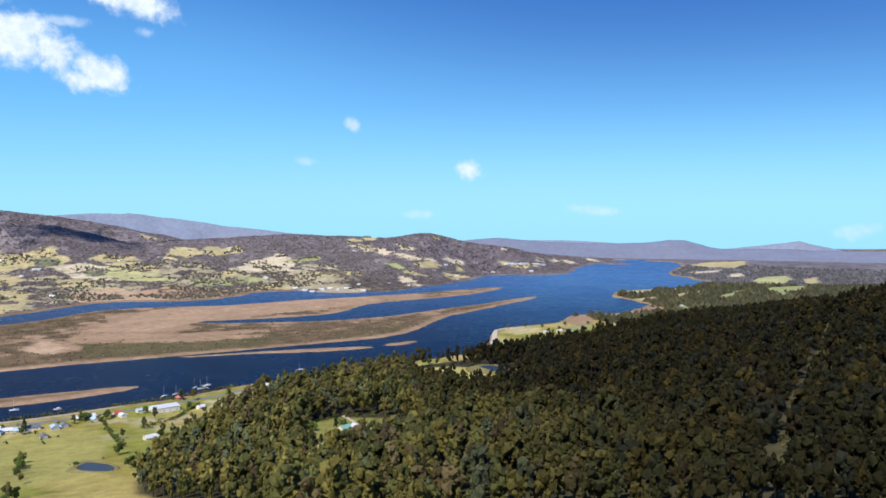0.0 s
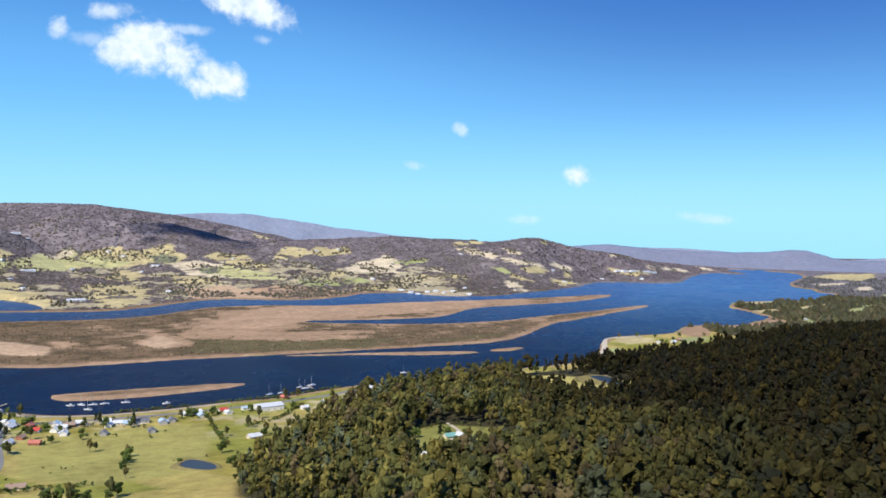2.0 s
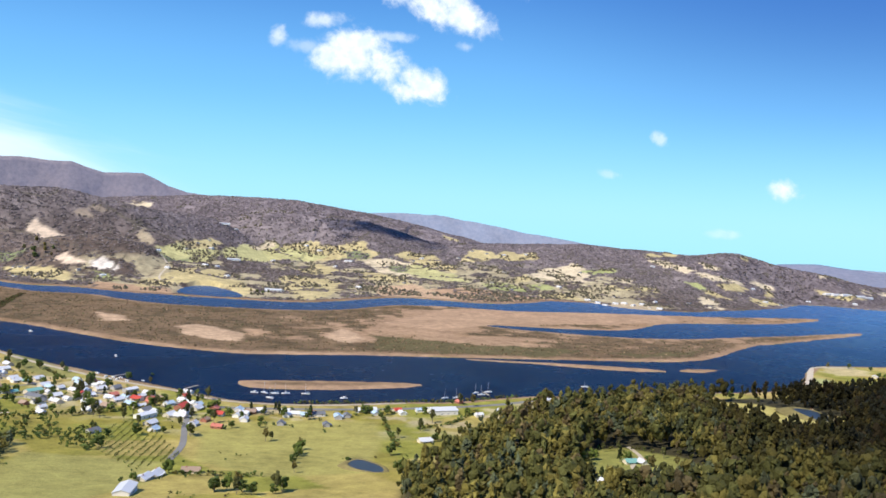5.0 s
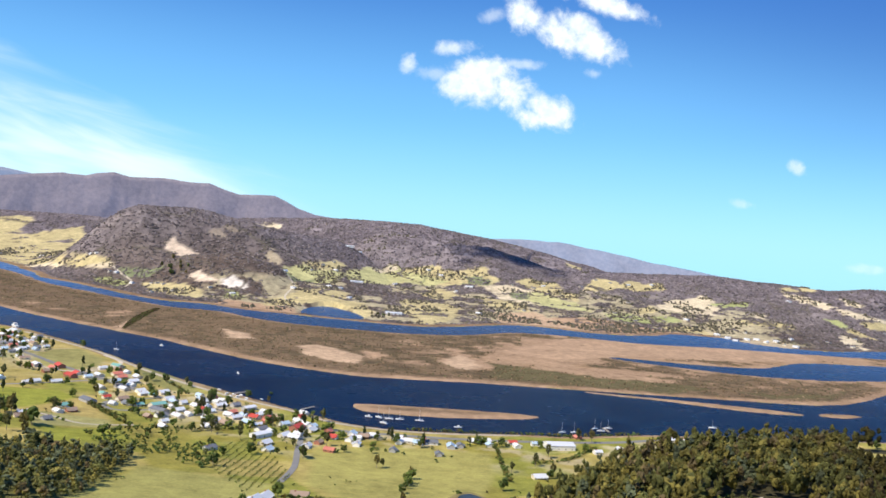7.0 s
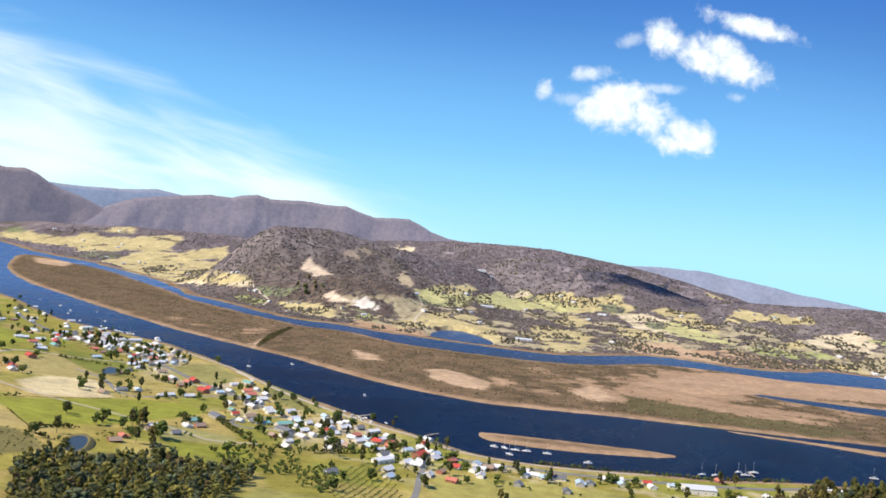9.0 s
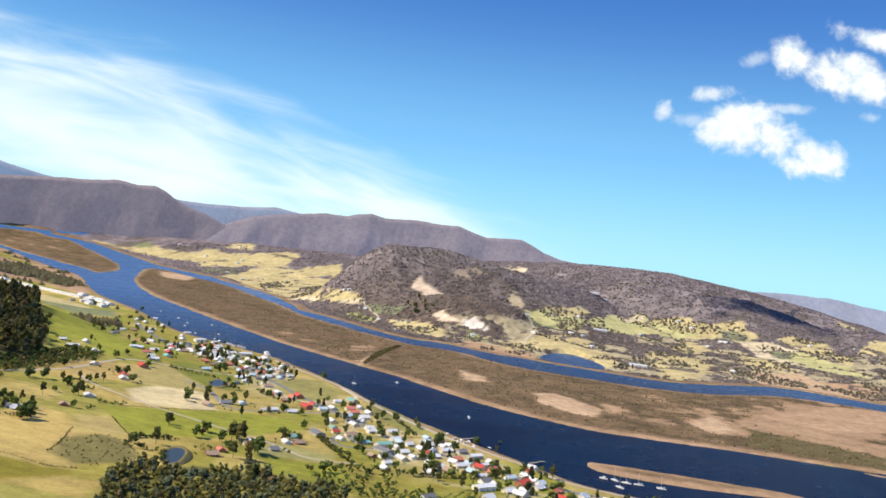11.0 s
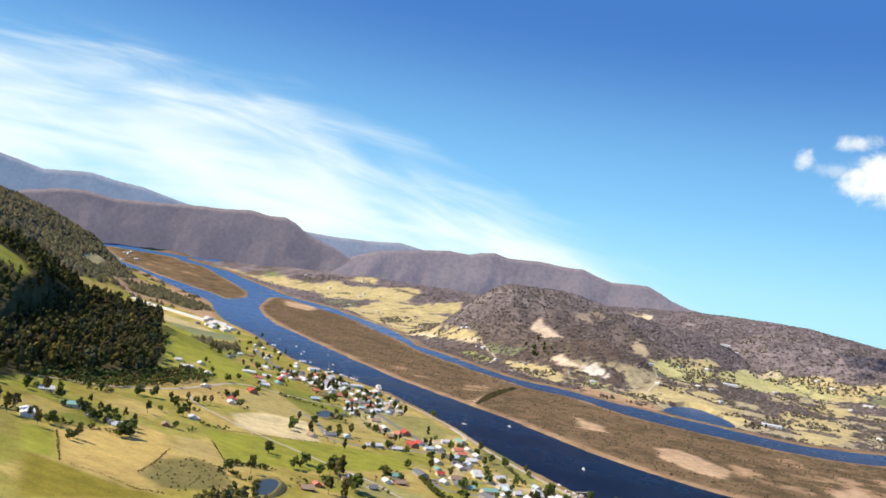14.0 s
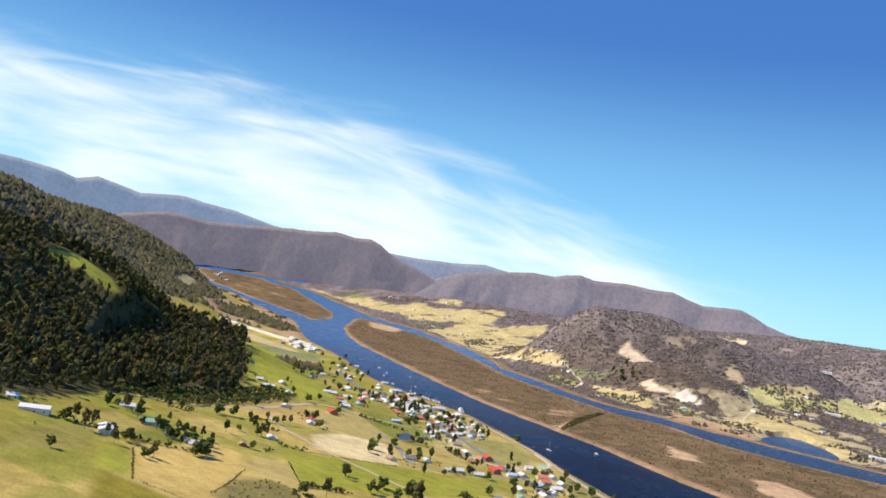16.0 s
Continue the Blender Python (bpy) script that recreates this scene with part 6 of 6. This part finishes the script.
# ---- boats ----
SAIL_BOATS = [(-1072, 1761), (-1052, 1841), (-915, 1628), (-855, 1590), (-843, 1580), (-823, 1574), (-506, 1378), (-59, 1040), (-46, 1037), (-33, 1039), (-51, 1012), (-9, 1040), (164, 1040), (180, 1045), (210, 1076), (216, 1066), (229, 1085), (379, 1141)]
MOTOR_BOATS = [(-1268, 1954), (-1165, 1878), (-1099, 1813), (-985, 1668), (-952, 1704), (-863, 1592), (-831, 1576), (-815, 1572), (-458, 1452), (-71, 1039), (37, 1021), (-281, 1254)]


def hull_shape(l, w, h):
    """A lofted hull, bow along +x."""
    bm = bmesh.new()
    rings = []
    for t in (0.0, 0.15, 0.35, 0.55, 0.75, 0.9, 1.0):
        half = w / 2 * (0.72 + 0.28 * math.sin(math.pi * min(t * 1.1, 0.5))) * (1 - max(0, (t - 0.5) / 0.5) ** 2.2) + 0.02
        x, sheer = (t - 0.45) * l, h * (1 + 0.35 * t * t)
        rings.append([bm.verts.new(p) for p in ((x, -half, sheer), (x, -half * 0.8, 0.1), (x, 0, -0.3), (x, half * 0.8, 0.1), (x, half, sheer))])
    for a, b in zip(rings, rings[1:]):
        for i in range(4):
            bm.faces.new((a[i], a[i + 1], b[i + 1], b[i]))
        bm.faces.new((a[0], b[0], b[4], a[4]))
    bm.faces.new(rings[0])
    bmesh.ops.recalc_face_normals(bm, faces=bm.faces)
    return bm


def rod(bm, a, b, r, sides=8):
    a, b = Vector(a), Vector(b)
    m = Matrix.Translation((a + b) / 2) @ (b - a).to_track_quat("Z", "Y").to_matrix().to_4x4()
    bmesh.ops.create_cone(bm, cap_ends=True, segments=sides, radius1=r, radius2=r, depth=(b - a).length, matrix=m)
    return bm


def sail_boat():
    base = new("sailing_boat")
    part("hull", hull_shape(10.5, 3.2, 1.1), PAINT["hull"], base)
    bm = box(bmesh.new(), -1.2, 2.2, -0.9, 0.9, 1.2, 1.75)
    bmesh.ops.bevel(bm, geom=bm.edges[:], offset=0.15, segments=2, affect="EDGES")
    part("cabin", bm, PAINT["white"], base)
    part("mast", rod(bmesh.new(), (1.0, 0, 1.2), (1.0, 0, 13.2), 0.13), PAINT["alloy"], base)
    part("boom", rod(bmesh.new(), (1.0, 0, 2.4), (-3.6, 0, 2.5), 0.17), PAINT["blue"], base, "boom with a blue sail cover")
    return tagged(base, "white sailing boat with bare mast at its mooring", "sailboat", "moored boats")


def motor_boat(l=9.5):
    base = new("motor_boat")
    k = l / 9.5
    part("hull", hull_shape(l, 3.3 * k, 1.2 * k), PAINT["hull"], base)
    bm = box(bmesh.new(), -1.6 * k, 1.4 * k, -1.2 * k, 1.2 * k, 1.3 * k, 2.9 * k)
    bmesh.ops.bevel(bm, geom=bm.edges[:], offset=0.25 * k, segments=2, affect="EDGES")
    cabin = part("cabin", bm, PAINT["white"], base)
    part("windscreen", box(bmesh.new(), 1.36 * k, 1.45 * k, -0.95 * k, 0.95 * k, 2.0 * k, 2.6 * k), PAINT["glass"], base)
    return tagged(base, "white motor boat lying on the river", "motorboat", "moored boats")


def make_boats():
    pick = random.Random(9)
    for model, spots in ((sail_boat(), SAIL_BOATS), (motor_boat(), MOTOR_BOATS), (motor_boat(24), [(-745, 1530)])):
        for k, (x, y) in enumerate(spots):
            at = pose(x, y, 0.05, 0, 0, street_angle(x, y) + 180 + pick.uniform(-25, 25))
            if k == 0:
                model.matrix_basis = at
            else:
                copy_thing(model, at)


# ---- roads, jetties, ponds ----
ROADS = [
    ("road", 9, "asphalt", [(-1150, 1690), (-1000, 1540), (-860, 1430), (-700, 1340), (-600, 1270), (-514, 1195), (-405, 1110), (-327, 1045), (-268, 1014), (-170, 978), (-121, 953), (-41, 952), (41, 958), (127, 975), (222, 1004), (306, 1048), (420, 1075), (560, 1115)]),
    ("gravel_track", 7, "gravel", [(-700, 1475), (-600, 1400), (-507, 1325), (-388, 1200), (-279, 1106), (-215, 1062), (-160, 1030), (-100, 985), (0, 975), (110, 1000)]),
    ("gravel_track", 5, "gravel", [(-735, 744), (-728, 782), (-713, 840), (-716, 955), (-740, 1105), (-690, 1180), (-640, 1250)]),
    ("gravel_track", 6, "gravel", [(-560, 1190), (-500, 1160), (-470, 1175), (-450, 1205), (-455, 1260), (-500, 1310)]),
    ("lane", 6, "asphalt", [(-116, 700), (-117, 777), (-128, 870), (-132, 950)]),
    ("lane", 6, "asphalt", [(-430, 1125), (-480, 1060), (-520, 1010), (-590, 1080), (-640, 1100)]),
    ("lane", 6, "asphalt", [(-330, 1040), (-370, 990), (-345, 950), (-300, 985)]),
    ("gravel_track", 5, "gravel", [(-300, 880), (-340, 850), (-390, 870), (-470, 880), (-640, 920), (-700, 960)]),
    ("road", 10, "gravel", [(755, 1205), (800, 1270), (850, 1350), (880, 1385), (960, 1390)]),
    ("gravel_track", 4, "gravel", [(300, 760), (290, 700), (270, 670), (262, 610)]),
    ("gravel_track", 6, "gravel", [(-330, 2260), (-420, 2380), (-430, 2560), (-520, 2700)]), ("gravel_track", 7, "gravel", [(-880, 2400), (-900, 2520), (-1000, 2640)]),
]
PONDS = [[(-393, 685), (-408, 715), (-404, 728), (-392, 717), (-381, 690), (-384, 678)], [(-617, 1123), (-631, 1165), (-611, 1158), (-599, 1121)], [(29, 686), (40, 698), (57, 678), (55, 662), (36, 671)], [(593, 969), (615, 965), (616, 919), (593, 906)], [(282, 613), (300, 632), (309, 621), (294, 598)]]


def ribbon(name, width, mat, line, label):
    pts = np.array(rounded(line, False, 12))
    d = np.gradient(pts, axis=0)
    d /= np.maximum(np.hypot(d[:, 0], d[:, 1]), 1e-6)[:, None]
    side = np.stack([-d[:, 1], d[:, 0]], 1)
    rows, n = [], len(pts)
    for k in (-1, -0.33, 0.33, 1):
        p = pts + side * (k * width / 2)
        rows.append(np.concatenate([p, (ground_at(p[:, 0], p[:, 1]) + 0.35 - 0.1 * abs(k))[:, None]], 1))
    i = (np.arange(3)[:, None] * n + np.arange(n - 1)[None]).ravel()
    ob = mesh_of(name, np.concatenate(rows), np.stack([i, i + 1, i + n + 1, i + n], 1), mat)
    return tagged(ob, label, "road", kind="structure")


def make_ways():
    for name, width, mat, line in ROADS:
        ribbon(name, width, PAINT[mat], line, "grey asphalt road through the town" if mat == "asphalt" else "pale gravel track across the grass")
    for line in PONDS:
        p = np.array(rounded(line, True, 4))
        c = p.mean(0)
        p = c + (p - c) * 0.95
        z = float(np.percentile(ground_at(p[:, 0], p[:, 1]), 85)) + 0.3
        n = len(p)
        # an earth bank round the water
        bank = [np.concatenate([c + (p - c) * k, np.full((n, 1), z + h)], 1) for k, h in ((1.0, -0.1), (1.12, 0.5), (1.3, 0.2), (2.0, -7.0))]
        i = np.arange(n)
        quads = np.concatenate([np.stack([i + r * n, (i + 1) % n + r * n, (i + 1) % n + (r + 1) * n, i + (r + 1) * n], 1) for r in range(3)])
        v = np.concatenate(bank)
        rim = mesh_of("pond_bank", v, quads, GROUND, color=("cover", np.repeat([[0.20, 0.17, 0.07]], len(v), 0)))
        tagged(rim, "low grassy earth bank round a farm dam", "bank", kind="structure")
        bm = bmesh.new()
        bm.faces.new([bm.verts.new((x, y, z + 0.05)) for x, y in c + (p - c) * 1.04])
        bm.normal_update()
        ob = part("pond", bm, PAINT["mud"], None)
        tagged(ob, "small dark farm dam in a paddock", "pond", kind="structure")
    for x, y, a, l in ((-155, 1046, 60, 26), (-252, 1108, 55, 20), (225, 1062, 100, 22), (-850, 1572, 60, 40)):
        base = new("jetty")
        part("deck", box(bmesh.new(), 0, l, -1.3, 1.3, 0.9, 1.1), PAINT["timber"], base)
        for k in range(int(l // 5) + 1):
            for s in (-1, 1):
                part("pile", rod(bmesh.new(), (k * 5 + 0.4, s * 1.15, -2.5), (k * 5 + 0.4, s * 1.15, 1.6), 0.15), PAINT["timber"], base)
        base.matrix_basis = pose(x, y, 0, 0, 0, a)
        tagged(base, "grey timber jetty on piles over the river", "jetty", "jetties")


def build_cloud(n, bsdf):
    """Thin white vapour that lets most of the light through."""
    put(n, bsdf, (0.9, 0.9, 0.9), 1.0, spec=0.0)
    thin = n.add("ShaderNodeMixShader", {0: 0.72})
    n.t.links.new(bsdf.outputs[0], thin.inputs[1])
    n.t.links.new(n.add("ShaderNodeBsdfTransparent").outputs[0], thin.inputs[2])
    return thin.outputs[0]


def make_cloud():
    """A fair-weather cloud high on the sunny side, whose shade lies on the far hill."""
    x, y = polar(-6.0, 3380)
    h = 2500.0
    k = h / math.tan(radians(SUN_EL))
    cx, cy = x - math.sin(radians(SUN_AZ)) * k, y + math.cos(radians(SUN_AZ)) * k
    v, f = join([(lump((rng.normal(0, 130), rng.normal(0, 60), rng.normal(0, 20)), rng.uniform(24, 60), 0.6), ICO_F) for _ in range(60)])
    ob = mesh_of("cloud", v + np.array((cx, cy, h + 120)), f, material("cloud_white", build_cloud))
    tagged(ob, "small white fair-weather cloud", "cloud", kind="stuff")


make_ways()
make_woods()
make_buildings()
make_trees()
make_hedges()
make_boats()
make_cloud()
